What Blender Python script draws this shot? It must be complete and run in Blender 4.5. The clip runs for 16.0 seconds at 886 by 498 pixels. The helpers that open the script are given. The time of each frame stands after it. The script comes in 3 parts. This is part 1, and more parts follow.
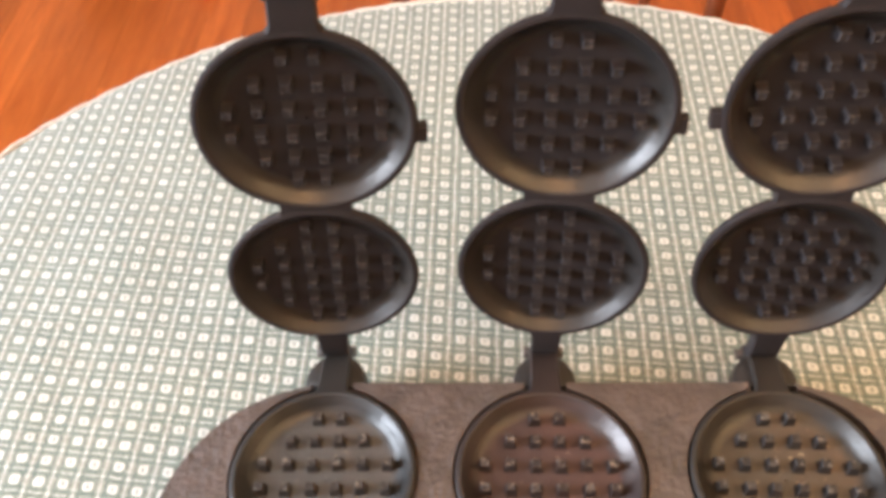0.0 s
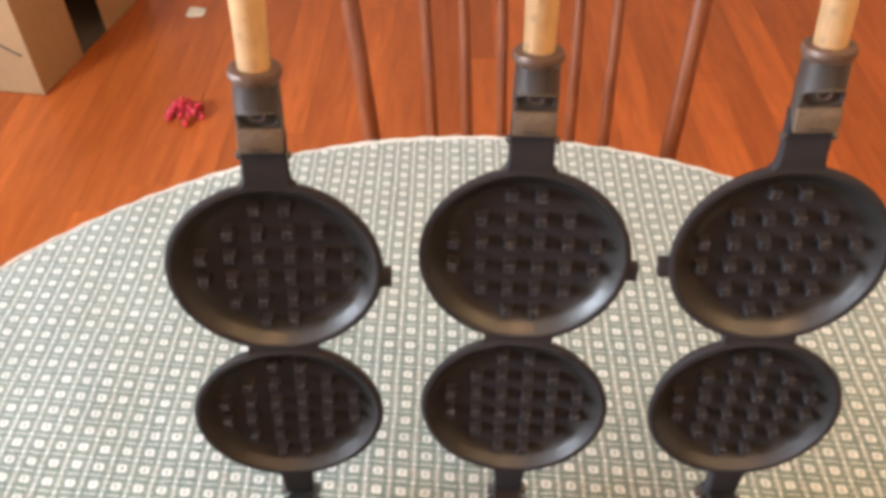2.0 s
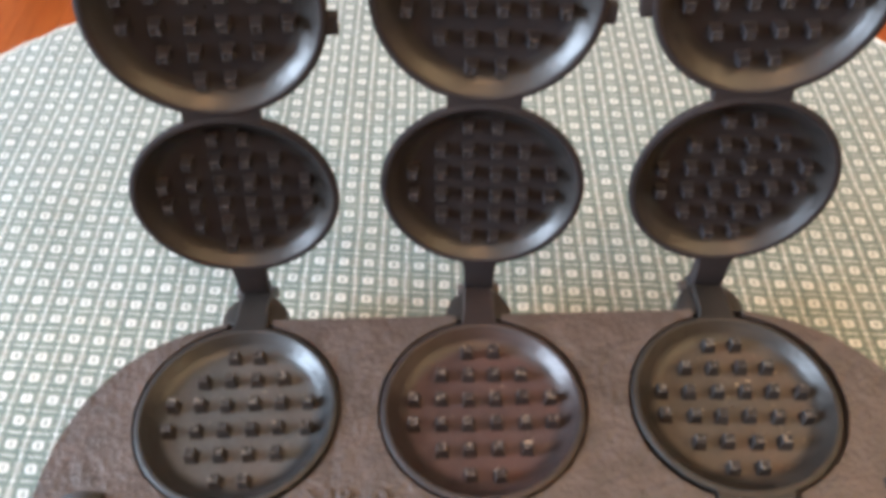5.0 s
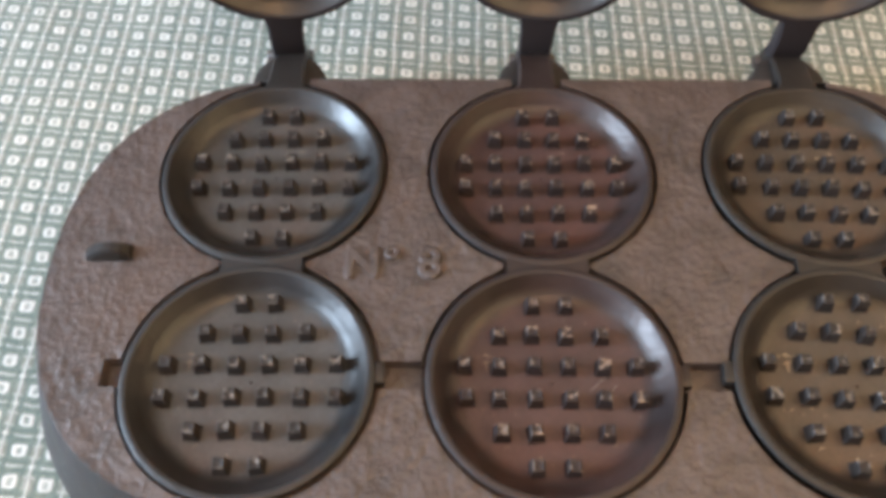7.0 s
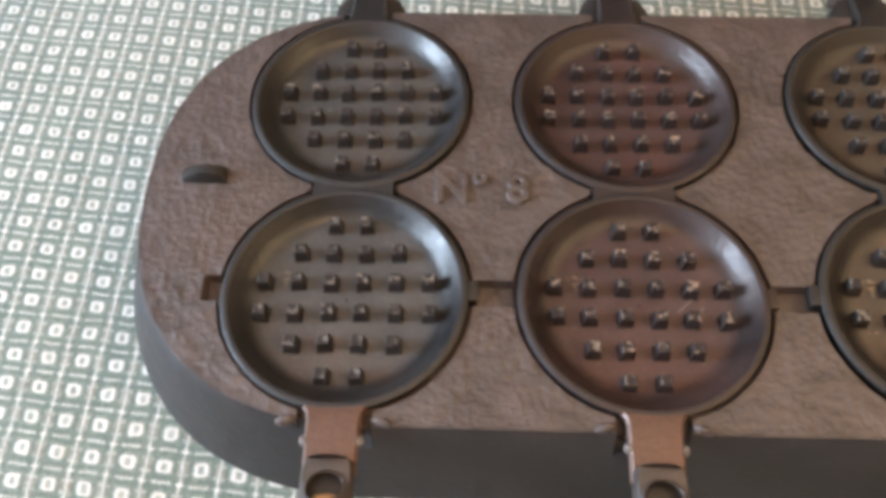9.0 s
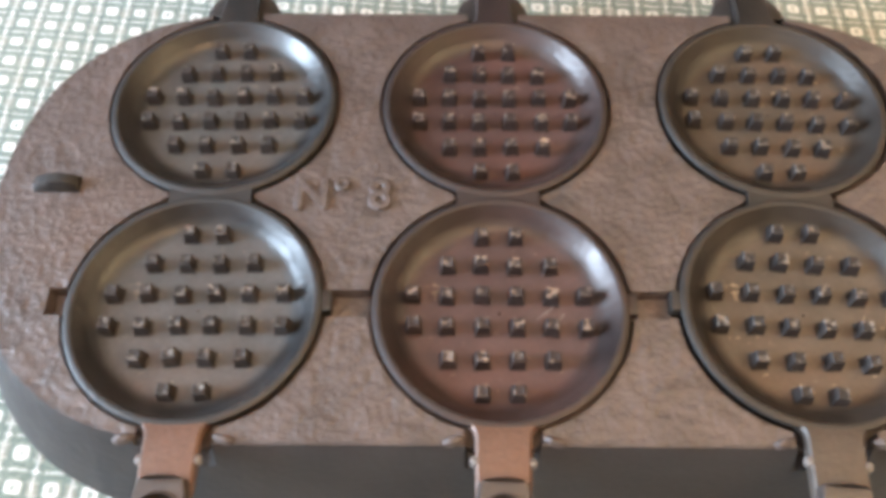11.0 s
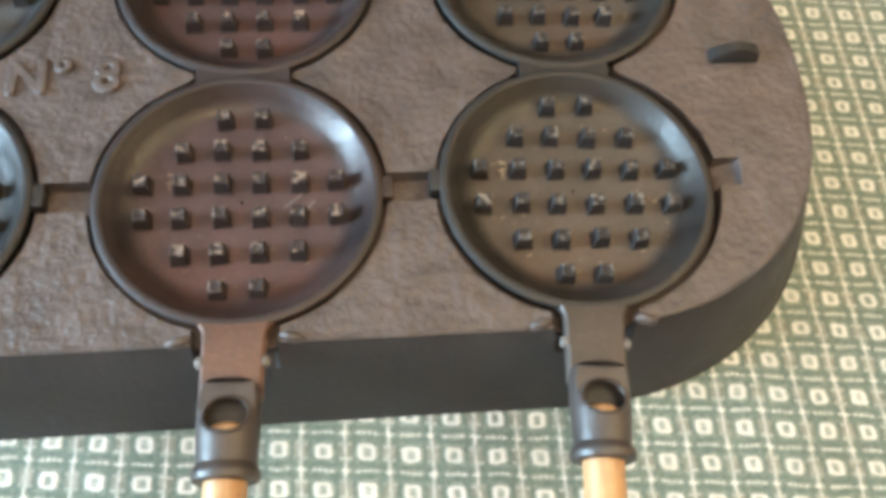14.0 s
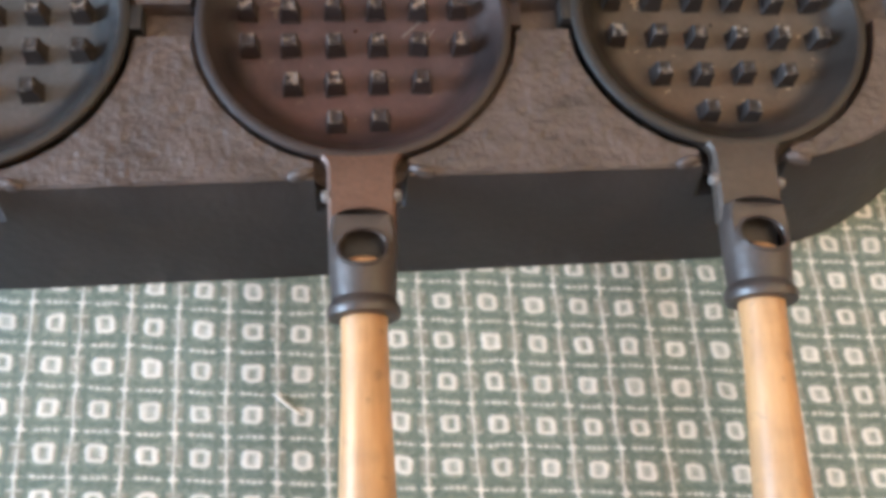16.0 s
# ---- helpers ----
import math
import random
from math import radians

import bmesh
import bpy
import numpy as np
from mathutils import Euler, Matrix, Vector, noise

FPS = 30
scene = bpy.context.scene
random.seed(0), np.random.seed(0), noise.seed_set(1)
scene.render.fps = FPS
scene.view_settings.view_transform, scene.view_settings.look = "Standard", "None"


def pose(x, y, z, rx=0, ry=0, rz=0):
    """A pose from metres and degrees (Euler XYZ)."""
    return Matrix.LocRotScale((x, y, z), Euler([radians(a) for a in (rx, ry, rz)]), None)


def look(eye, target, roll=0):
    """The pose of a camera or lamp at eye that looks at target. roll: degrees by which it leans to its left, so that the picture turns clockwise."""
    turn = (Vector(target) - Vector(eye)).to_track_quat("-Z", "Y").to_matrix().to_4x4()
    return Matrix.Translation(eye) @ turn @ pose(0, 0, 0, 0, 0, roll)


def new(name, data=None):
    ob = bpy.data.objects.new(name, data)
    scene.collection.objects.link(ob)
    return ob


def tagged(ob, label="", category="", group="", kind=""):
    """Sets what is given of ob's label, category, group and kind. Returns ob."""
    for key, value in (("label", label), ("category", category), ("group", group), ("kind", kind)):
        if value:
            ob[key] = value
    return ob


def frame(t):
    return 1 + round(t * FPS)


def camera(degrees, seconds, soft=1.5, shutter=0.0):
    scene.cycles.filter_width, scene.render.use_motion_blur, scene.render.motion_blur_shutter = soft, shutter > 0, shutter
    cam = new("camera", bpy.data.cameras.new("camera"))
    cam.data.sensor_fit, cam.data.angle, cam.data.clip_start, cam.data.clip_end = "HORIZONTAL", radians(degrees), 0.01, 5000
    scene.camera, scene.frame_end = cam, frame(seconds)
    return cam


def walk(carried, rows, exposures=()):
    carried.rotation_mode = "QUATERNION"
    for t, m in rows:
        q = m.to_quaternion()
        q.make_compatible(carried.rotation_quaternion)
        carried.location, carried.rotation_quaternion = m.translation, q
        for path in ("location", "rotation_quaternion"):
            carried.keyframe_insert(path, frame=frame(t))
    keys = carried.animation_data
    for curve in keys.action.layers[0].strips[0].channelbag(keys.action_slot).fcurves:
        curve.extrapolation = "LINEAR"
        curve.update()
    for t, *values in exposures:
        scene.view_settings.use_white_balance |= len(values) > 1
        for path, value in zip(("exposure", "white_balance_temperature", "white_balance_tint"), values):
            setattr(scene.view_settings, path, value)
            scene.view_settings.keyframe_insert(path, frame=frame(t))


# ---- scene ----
cam = camera(55.0, 16.0, soft=4.4, shutter=0.4)
PATH = [
    (0, (-0.041, -0.127, 1.434), (-0.158, 1.121, -0.124), -4.8),
    (0.5, (-0.036, -0.123, 1.443), (-0.121, 1.165, -0.084), -3.5),
    (1, (-0.037, -0.126, 1.452), (-0.1, 1.242, -0.006), -2.3),
    (1.5, (-0.034, -0.124, 1.456), (-0.083, 1.269, 0.021), -2.0),
    (2, (-0.033, -0.131, 1.464), (-0.083, 1.321, 0.089), -2.0),
    (2.5, (-0.033, -0.131, 1.459), (-0.086, 1.312, 0.075), -2.3),
    (3, (-0.015, -0.126, 1.456), (-0.058, 1.303, 0.057), -2.6),
    (3.2, (0.0, -0.12, 1.453), (-0.024, 1.303, 0.048), -2.7),
    (5.3, (-0.0174, -0.1605, 1.3370), (-0.0494, 1.0946, -0.2198), -2.61),
    (5.5, (-0.0185, -0.1645, 1.3265), (-0.0515, 1.0772, -0.2410), -2.64),
    (6, (-0.0272, -0.1677, 1.2978), (-0.0418, 1.0085, -0.3197), -1.42),
    (6.5, (-0.0413, -0.1737, 1.2773), (-0.0720, 0.9288, -0.3910), -1.42),
    (7, (-0.0557, -0.1867, 1.2657), (-0.0832, 0.8544, -0.4417), -0.99),
    (7.5, (-0.0661, -0.2030, 1.2566), (-0.1035, 0.7945, -0.4765), -1.37),
    (8, (-0.0895, -0.2170, 1.2587), (-0.1312, 0.7840, -0.4723), -1.19),
    (8.2, (-0.1023, -0.2223, 1.2602), (-0.1609, 0.7748, -0.4725), -1.78),
    (10.3, (-0.0809, -0.2193, 1.2534), (-0.1230, 0.7802, -0.4784), -1.16),
    (10.5, (-0.0664, -0.2165, 1.2520), (-0.0980, 0.7797, -0.4819), -0.79),
    (11, (-0.0302, -0.2080, 1.2505), (-0.0392, 0.7825, -0.4869), -0.07),
    (11.5, (0.0012, -0.1905, 1.2469), (0.0375, 0.7912, -0.4952), 1.92),
    (12, (0.0384, -0.1888, 1.2459), (0.1126, 0.7625, -0.5118), 3.39),
    (12.5, (0.0654, -0.1928, 1.2401), (0.2023, 0.7498, -0.5186), 5.79),
    (13, (0.0797, -0.1950, 1.2283), (0.2420, 0.7188, -0.5434), 7.19),
    (13.5, (0.0763, -0.2018, 1.2135), (0.2575, 0.6727, -0.5760), 8.13),
    (14, (0.0604, -0.2136, 1.2003), (0.2483, 0.6351, -0.6009), 8.98),
    (14.5, (0.0296, -0.2233, 1.1870), (0.2257, 0.5924, -0.6286), 10.75),
    (15, (0.0109, -0.2311, 1.1718), (0.1955, 0.5537, -0.6585), 10.99),
    (15.5, (0.0017, -0.2313, 1.1553), (0.1795, 0.4630, -0.7119), 11.46),
    (16, (-0.0034, -0.2315, 1.1532), (0.1963, 0.4365, -0.7214), 13.21),
]
EXPOSURES = [(0.0, 0.17, 7850, 20), (0.5, 0.24, 7700, 20), (1.0, 0.12, 8000, 20), (2.0, 0.03, 7550, 18), (3.0, 0.04, 7600, 18), (5.5, -0.04, 6700, 14), (6.5, -0.22, 6800, 14), (7.5, -0.10, 6700, 13), (8.0, -0.05, 6750, 14), (10.5, -0.36, 6950, 15), (11.0, 0.35, 6750, 13),
             (12.0, 0.43, 6700, 2), (12.5, 0.34, 6800, 0), (13.5, 0.28, 6350, -2), (14.0, 0.26, 6180, 0), (15.0, 0.29, 6080, 7), (15.5, -0.09, 6200, 10), (16.0, -0.26, 6300, 12)]
walk(cam, [(t, look(eye, target, roll)) for t, eye, target, roll in PATH], EXPOSURES)

# ---- light ----
sky_world = bpy.data.worlds.new("sky")
scene.world = sky_world
sky_world.use_nodes = True
sky = sky_world.node_tree.nodes.new("ShaderNodeTexSky")
sky.sky_type = "NISHITA"
sky.sun_disc = False
sky.sun_elevation, sky.sun_rotation = radians(32), radians(250)
sky_world.node_tree.links.new(sky.outputs[0], sky_world.node_tree.nodes["Background"].inputs[0])
sky_world.node_tree.nodes["Background"].inputs[1].default_value = 0.1


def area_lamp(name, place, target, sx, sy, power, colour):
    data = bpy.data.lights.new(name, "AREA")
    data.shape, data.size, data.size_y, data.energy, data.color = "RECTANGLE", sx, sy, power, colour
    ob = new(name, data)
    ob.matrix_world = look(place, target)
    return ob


# daylight in the opening of the west window
area_lamp("daylight_west", (-2.72, -0.25, 1.7), (0, 0.1, 1.3), 1.2, 1.2, 240, (0.58, 0.78, 1.0))
# added warm fill with no known lamp, east of the table, washing the ceiling
area_lamp("ceiling_fill", (1.5, -0.3, 1.35), (1.52, -0.3, 2.45), 0.35, 0.35, 92, (1.0, 0.79, 0.48))
# small warm lamp under the ceiling, on the near side of the table; unseen, placed by orange glints
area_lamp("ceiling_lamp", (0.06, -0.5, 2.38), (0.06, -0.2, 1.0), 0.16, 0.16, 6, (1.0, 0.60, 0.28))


# ---- materials ----
class Mat:
    """A node material with short ways to add nodes."""

    def __init__(self, name):
        self.m = bpy.data.materials.new(name)
        self.m.use_nodes = True
        self.t = self.m.node_tree
        self.b = self.t.nodes["Principled BSDF"]

    def put(self, sock, v):
        if isinstance(v, bpy.types.NodeSocket):
            self.t.links.new(v, sock)
        elif isinstance(v, (tuple, list)):
            sock.default_value = (*v, 1.0) if len(v) == 3 and len(sock.default_value) == 4 else v
        else:
            sock.default_value = v

    def math(self, op, a, b=0.0, c=0.0):
        n = self.t.nodes.new("ShaderNodeMath")
        n.operation = op
        for i, v in enumerate((a, b, c)):
            self.put(n.inputs[i], v)
        return n.outputs[0]

    def coord(self, which="Object"):
        return self.t.nodes.new("ShaderNodeTexCoord").outputs[which]

    def mapping(self, vec, scale=(1, 1, 1), rot=(0, 0, 0), loc=(0, 0, 0)):
        n = self.t.nodes.new("ShaderNodeMapping")
        self.put(n.inputs[0], vec)
        n.inputs["Location"].default_value, n.inputs["Rotation"].default_value, n.inputs["Scale"].default_value = loc, rot, scale
        return n.outputs[0]

    def noise(self, vec, scale, detail=4.0, rough=0.55, distort=0.0, out="Fac"):
        n = self.t.nodes.new("ShaderNodeTexNoise")
        self.put(n.inputs["Vector"], vec)
        n.inputs["Scale"].default_value, n.inputs["Detail"].default_value = scale, detail
        n.inputs["Roughness"].default_value, n.inputs["Distortion"].default_value = rough, distort
        return n.outputs[out]

    def ramp(self, fac, lo, hi, a=0.0, b=1.0):
        n = self.t.nodes.new("ShaderNodeMapRange")
        self.put(n.inputs[0], fac)
        for i, v in enumerate((lo, hi, a, b)):
            self.put(n.inputs[i + 1], v)
        return n.outputs[0]

    def mix(self, fac, a, b, blend="MIX"):
        n = self.t.nodes.new("ShaderNodeMix")
        n.data_type, n.blend_type = "RGBA", blend
        self.put(n.inputs[0], fac)
        self.put(n.inputs[6], a)
        self.put(n.inputs[7], b)
        return n.outputs[2]

    def bump(self, height, strength, distance):
        n = self.t.nodes.new("ShaderNodeBump")
        n.inputs["Strength"].default_value, n.inputs["Distance"].default_value = strength, distance
        self.put(n.inputs["Height"], height)
        self.put(self.b.inputs["Normal"], n.outputs[0])

    def random(self):
        return self.t.nodes.new("ShaderNodeObjectInfo").outputs["Random"]

    def set(self, **kw):
        for k, v in kw.items():
            self.put(self.b.inputs[k.replace("_", " ").title().replace("Ior", "IOR")], v)
        return self.m


def iron(name, dark, light, rust, rough, bump_mm, metal=0.1, ior=1.9, rust_level=0.62, worn=None, polished=None, crumbs=0.35):
    m = Mat(name)
    p = m.coord()
    fine = m.noise(p, 420, 5, 0.6)
    coarse = m.noise(p, 38, 4, 0.6)
    broad = m.noise(p, 11, 3, 0.5)
    col = m.mix(m.ramp(coarse, 0.35, 0.7), dark, light)
    col = m.mix(m.math("MULTIPLY", m.ramp(broad, rust_level - 0.1, rust_level + 0.15), 0.8), col, rust)
    gloss = m.ramp(coarse, 0.3, 0.7, rough - 0.07, rough + 0.1)
    if worn or polished:
        # distance from the middle of the nearer pan
        sep = m.t.nodes.new("ShaderNodeSeparateXYZ")
        m.put(sep.inputs[0], p)
        x2 = m.math("MULTIPLY", sep.outputs[0], sep.outputs[0])
        far = 1.0
        for c in (CA, CB):
            dy = m.math("SUBTRACT", sep.outputs[1], c)
            far = m.math("MINIMUM", far, m.math("SQRT", m.math("ADD", x2, m.math("MULTIPLY", dy, dy))))
        far = m.math("ADD", far, m.math("MULTIPLY", m.math("SUBTRACT", coarse, 0.5), 0.012 if worn else 0.004))
    if polished:
        # the sloping wall of each pan is rubbed smooth, floor and lip are matt with soot and painted shade
        rubbed = m.math("MULTIPLY", m.ramp(far, 0.0515, 0.056), m.ramp(far, 0.0655, 0.0685, 1.0, 0.0))
        col = m.mix(rubbed, col, polished)
        gloss = m.ramp(rubbed, 0.0, 1.0, gloss, 0.36)
        metal = m.math("MULTIPLY", rubbed, 0.35)
        ior = m.ramp(rubbed, 0.0, 1.0, ior, 1.6)
    if worn:
        # batter wore each floor's black seasoning off; dark room reflections are painted into the walls
        bare = m.ramp(far, 0.051, 0.057, 1.0, 0.0)
        lip = m.ramp(far, 0.0650, 0.0675)
        col = m.mix(m.math("MULTIPLY", lip, 0.6), col, tuple(v * 1.15 for v in dark))
        gloss = m.math("ADD", gloss, m.math("MULTIPLY", lip, 0.12))
        tone = m.mix(m.ramp(coarse, 0.35, 0.7), worn, tuple(v * 1.45 for v in worn))
        tone = m.mix(m.math("MULTIPLY", m.ramp(broad, 0.45, 0.72), 0.75), tone, (worn[0] * 1.75, worn[1] * 1.35, worn[2] * 1.15))
        specks = m.math("MULTIPLY", m.ramp(m.noise(p, 210, 2, 0.5), 0.66, 0.71), m.ramp(m.noise(p, 34, 2), 0.48, 0.6))
        tone = m.mix(m.math("MULTIPLY", specks, crumbs), tone, (0.42, 0.33, 0.24))
        col = m.mix(bare, col, tone)
    col = m.mix(m.ramp(fine, 0.45, 0.75, 0.0, 0.35), col, (0.02, 0.017, 0.015))
    m.bump(m.math("ADD", m.noise(p, 230, 2, 0.5), m.math("MULTIPLY", fine, 0.2)), 1.0, bump_mm * 0.001)
    return m.set(base_color=col, metallic=metal, ior=ior, roughness=gloss)


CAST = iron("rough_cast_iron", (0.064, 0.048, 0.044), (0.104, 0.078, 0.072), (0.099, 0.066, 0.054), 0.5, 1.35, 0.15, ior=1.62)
# skirt darker than the plate: its shade is put into the colour
SKIRT = iron("shaded_smooth_cast_iron", (0.025, 0.021, 0.0205), (0.036, 0.0305, 0.029), (0.044, 0.034, 0.030), 0.5, 0.35, 0.1, ior=1.5)
# depth of the middles of a paddle's two pans, from the hinge
CA, CB = -0.1225, -0.2668
# left pans: the window's cool reflection is put into their grey
PAN_GREY_REFLECT = iron("grey_reflection_seasoned_iron", (0.018, 0.0175, 0.018), (0.030, 0.029, 0.0292), (0.046, 0.037, 0.034), 0.36, 0.3, 0.15, ior=1.52, worn=(0.061, 0.060, 0.060))
# middle pans: red reflection of the person above is put into the colour
PAN_RED_REFLECT = iron("red_reflection_seasoned_iron", (0.020, 0.0148, 0.0148), (0.033, 0.0235, 0.0235), (0.060, 0.034, 0.029), 0.38, 0.3, 0.15, ior=1.5, rust_level=0.5, worn=(0.057, 0.034, 0.0335))
PAN_OLIVE = iron("olive_brown_seasoned_iron", (0.019, 0.016, 0.0145), (0.031, 0.026, 0.022), (0.050, 0.039, 0.031), 0.40, 0.3, 0.15, ior=1.5, worn=(0.060, 0.048, 0.039), crumbs=0.9)
# open pans: the shade on their faces deepens the soot black
LID = iron("soot_shade_seasoned_iron", (0.023, 0.0183, 0.0200), (0.031, 0.0250, 0.0268), (0.034, 0.026, 0.026), 0.7, 0.2, 0.0, ior=1.32, polished=(0.036, 0.031, 0.029))
ARM = iron("bare_rusty_iron", (0.084, 0.048, 0.035), (0.132, 0.076, 0.056), (0.155, 0.079, 0.051), 0.45, 0.4, 0.3, ior=1.6, rust_level=0.5)
# right arm: the weaker light on it is put into a darker brown
SHADED_ARM = iron("shaded_brown_iron", (0.052, 0.040, 0.033), (0.080, 0.062, 0.050), (0.095, 0.066, 0.048), 0.48, 0.4, 0.2, ior=1.5)
TAN_IRON = iron("scuffed_reflecting_tan_iron", (0.12, 0.082, 0.058), (0.21, 0.145, 0.10), (0.2, 0.13, 0.08), 0.5, 0.4, 0.2, ior=1.5)
# black of cups and lugs; also paints the shade in gaps and sockets
SOOT_SHADE = iron("soot_shade_black_iron", (0.017, 0.015, 0.014), (0.026, 0.023, 0.021), (0.03, 0.023, 0.019), 0.45, 0.4, 0.1, ior=1.5)
SOCKET = iron("handle_socket_iron", (0.040, 0.031, 0.028), (0.060, 0.046, 0.040), (0.09, 0.060, 0.045), 0.42, 0.3, 0.1, ior=1.6)


def worn_glint_top(name, side, top, rough, level):
    """Seasoned iron stud, top edges rubbed bare and glints painted in as pale spots; level: how many of them."""
    m = Mat(name)
    p = m.coord()
    sep = m.t.nodes.new("ShaderNodeSeparateXYZ")
    m.put(sep.inputs[0], p)
    each = m.random()
    shift = m.t.nodes.new("ShaderNodeVectorMath")
    m.put(shift.inputs[0], p)
    m.put(shift.inputs[1], m.t.nodes.new("ShaderNodeObjectInfo").outputs["Location"])
    n = m.noise(p, 300, 3, 0.6)
    high = m.math("ADD", sep.outputs[2], m.math("MULTIPLY", m.math("SUBTRACT", n, 0.5), 0.003))
    spots = m.ramp(m.noise(shift.outputs[0], 260, 2, 0.5), 0.52, 0.63)
    rubbed = m.math("MULTIPLY", m.math("MULTIPLY", m.ramp(high, 0.0074, 0.0090), spots), m.ramp(each, 0.0, 1.0, level * 0.3, level))
    col = m.mix(rubbed, m.mix(n, side, tuple(v * 1.5 for v in side)), top)
    m.bump(n, 0.6, 0.0004)
    return m.set(base_color=col, metallic=m.math("MULTIPLY", rubbed, 0.4), ior=m.ramp(rubbed, 0.0, 1.0, 1.38, 1.7), roughness=m.ramp(rubbed, 0.0, 1.0, rough, 0.3))


STUD = worn_glint_top("worn_stud_iron", (0.022, 0.018, 0.017), (0.20, 0.175, 0.155), 0.58, 1.0)
# studs of the middle pans carry the same painted red reflection
STUD_RED_REFLECT = worn_glint_top("worn_red_reflection_stud_iron", (0.024, 0.0165, 0.0155), (0.24, 0.19, 0.16), 0.58, 1.3)
STUD_LID = worn_glint_top("soot_shade_stud_iron", (0.0190, 0.0154, 0.0166), (0.075, 0.060, 0.056), 0.6, 0.8)


def wood(name, a, b, rough, scale=1.0, along="y", coat=0.0, vary=0.0, grime=0.0):
    m = Mat(name)
    p = m.coord()
    r = m.random()
    comb = m.t.nodes.new("ShaderNodeCombineXYZ")
    for i in range(3):
        m.put(comb.inputs[i], m.math("MULTIPLY", r, 37.0 + 11 * i))
    add = m.t.nodes.new("ShaderNodeVectorMath")
    m.put(add.inputs[0], p)
    m.put(add.inputs[1], comb.outputs[0])
    sc = {"x": (3, 30, 30), "y": (30, 3, 30), "z": (30, 30, 3)}[along]
    q = m.mapping(add.outputs[0], tuple(s * scale for s in sc))
    grain = m.noise(q, 1.0, 6, 0.62, 0.6)
    pores = m.noise(q, 6.0, 3, 0.5)
    col = m.mix(m.ramp(grain, 0.3, 0.72), a, b)
    col = m.mix(m.ramp(pores, 0.55, 0.8, 0.0, 0.3), col, tuple(v * 0.45 for v in a))
    if vary:
        col = m.mix(m.ramp(r, 0.0, 1.0, 0.0, vary), col, tuple(v * 0.5 for v in a))
    if grime:
        col = m.mix(m.ramp(m.noise(p, 28, 4, 0.6), 0.42, 0.72, 0.0, grime), col, (0.20, 0.115, 0.065))
        col = m.mix(m.ramp(m.noise(p, 130, 3, 0.6), 0.58, 0.75, 0.0, grime), col, (0.13, 0.08, 0.05))
    m.bump(grain, 0.25, 0.0008)
    return m.set(base_color=col, roughness=rough, coat_weight=coat, coat_roughness=0.2)


HANDLE = wood("worn_beech", (0.42, 0.215, 0.09), (0.61, 0.37, 0.18), 0.42, 4.0, grime=0.6)
FLOORWOOD = wood("varnished_floorboard", (0.42, 0.084, 0.016), (0.68, 0.165, 0.036), 0.36, 1.0, "y", 0.2, 0.55)
CHAIRWOOD = wood("cherry_stained_wood", (0.15, 0.038, 0.015), (0.24, 0.066, 0.023), 0.38, 2.0, "z", 0.3)
TABLEWOOD = wood("table_wood", (0.25, 0.10, 0.04), (0.36, 0.17, 0.07), 0.4, 1.0, "x")


def plain(name, colour, rough, grain=0.08, scale=60, bump_mm=0.3):
    m = Mat(name)
    p = m.coord()
    n = m.noise(p, scale, 5)
    big = m.noise(p, scale * 0.06, 3)
    dark = tuple(v * (1 - 2 * grain) for v in colour)
    col = m.mix(m.ramp(m.math("ADD", m.math("MULTIPLY", n, 0.5), m.math("MULTIPLY", big, 0.5)), 0.35, 0.65), dark, colour)
    m.bump(n, 0.4, bump_mm * 0.001)
    return m.set(base_color=col, roughness=rough)


CARD = plain("corrugated_cardboard", (0.43, 0.26, 0.13), 0.8, 0.08, 40)
# same cardboard with the shade inside the box put into its colour
CARD_SHADED = plain("shaded_cardboard", (0.12, 0.085, 0.06), 0.9)
HEM = plain("pale_cotton", (0.66, 0.64, 0.58), 0.85, 0.2, 260, 0.6)
PAPER = plain("paper_scrap", (0.75, 0.66, 0.5), 0.8)
RED = plain("red_plastic", (0.64, 0.045, 0.075), 0.35, 0.12, 90)
PAINT = plain("tan_wall_paint", (0.44, 0.37, 0.29), 0.7, 0.03, 25)
# unseen south wall, made dark so that little light returns from the front
DARK_WALL = plain("dark_brown_unseen_wall", (0.10, 0.06, 0.035), 0.6, 0.1, 20)
CEIL = plain("ceiling_paint", (0.82, 0.79, 0.73), 0.8, 0.03, 25)
STEEL = plain("pin_steel", (0.17, 0.15, 0.14), 0.42)


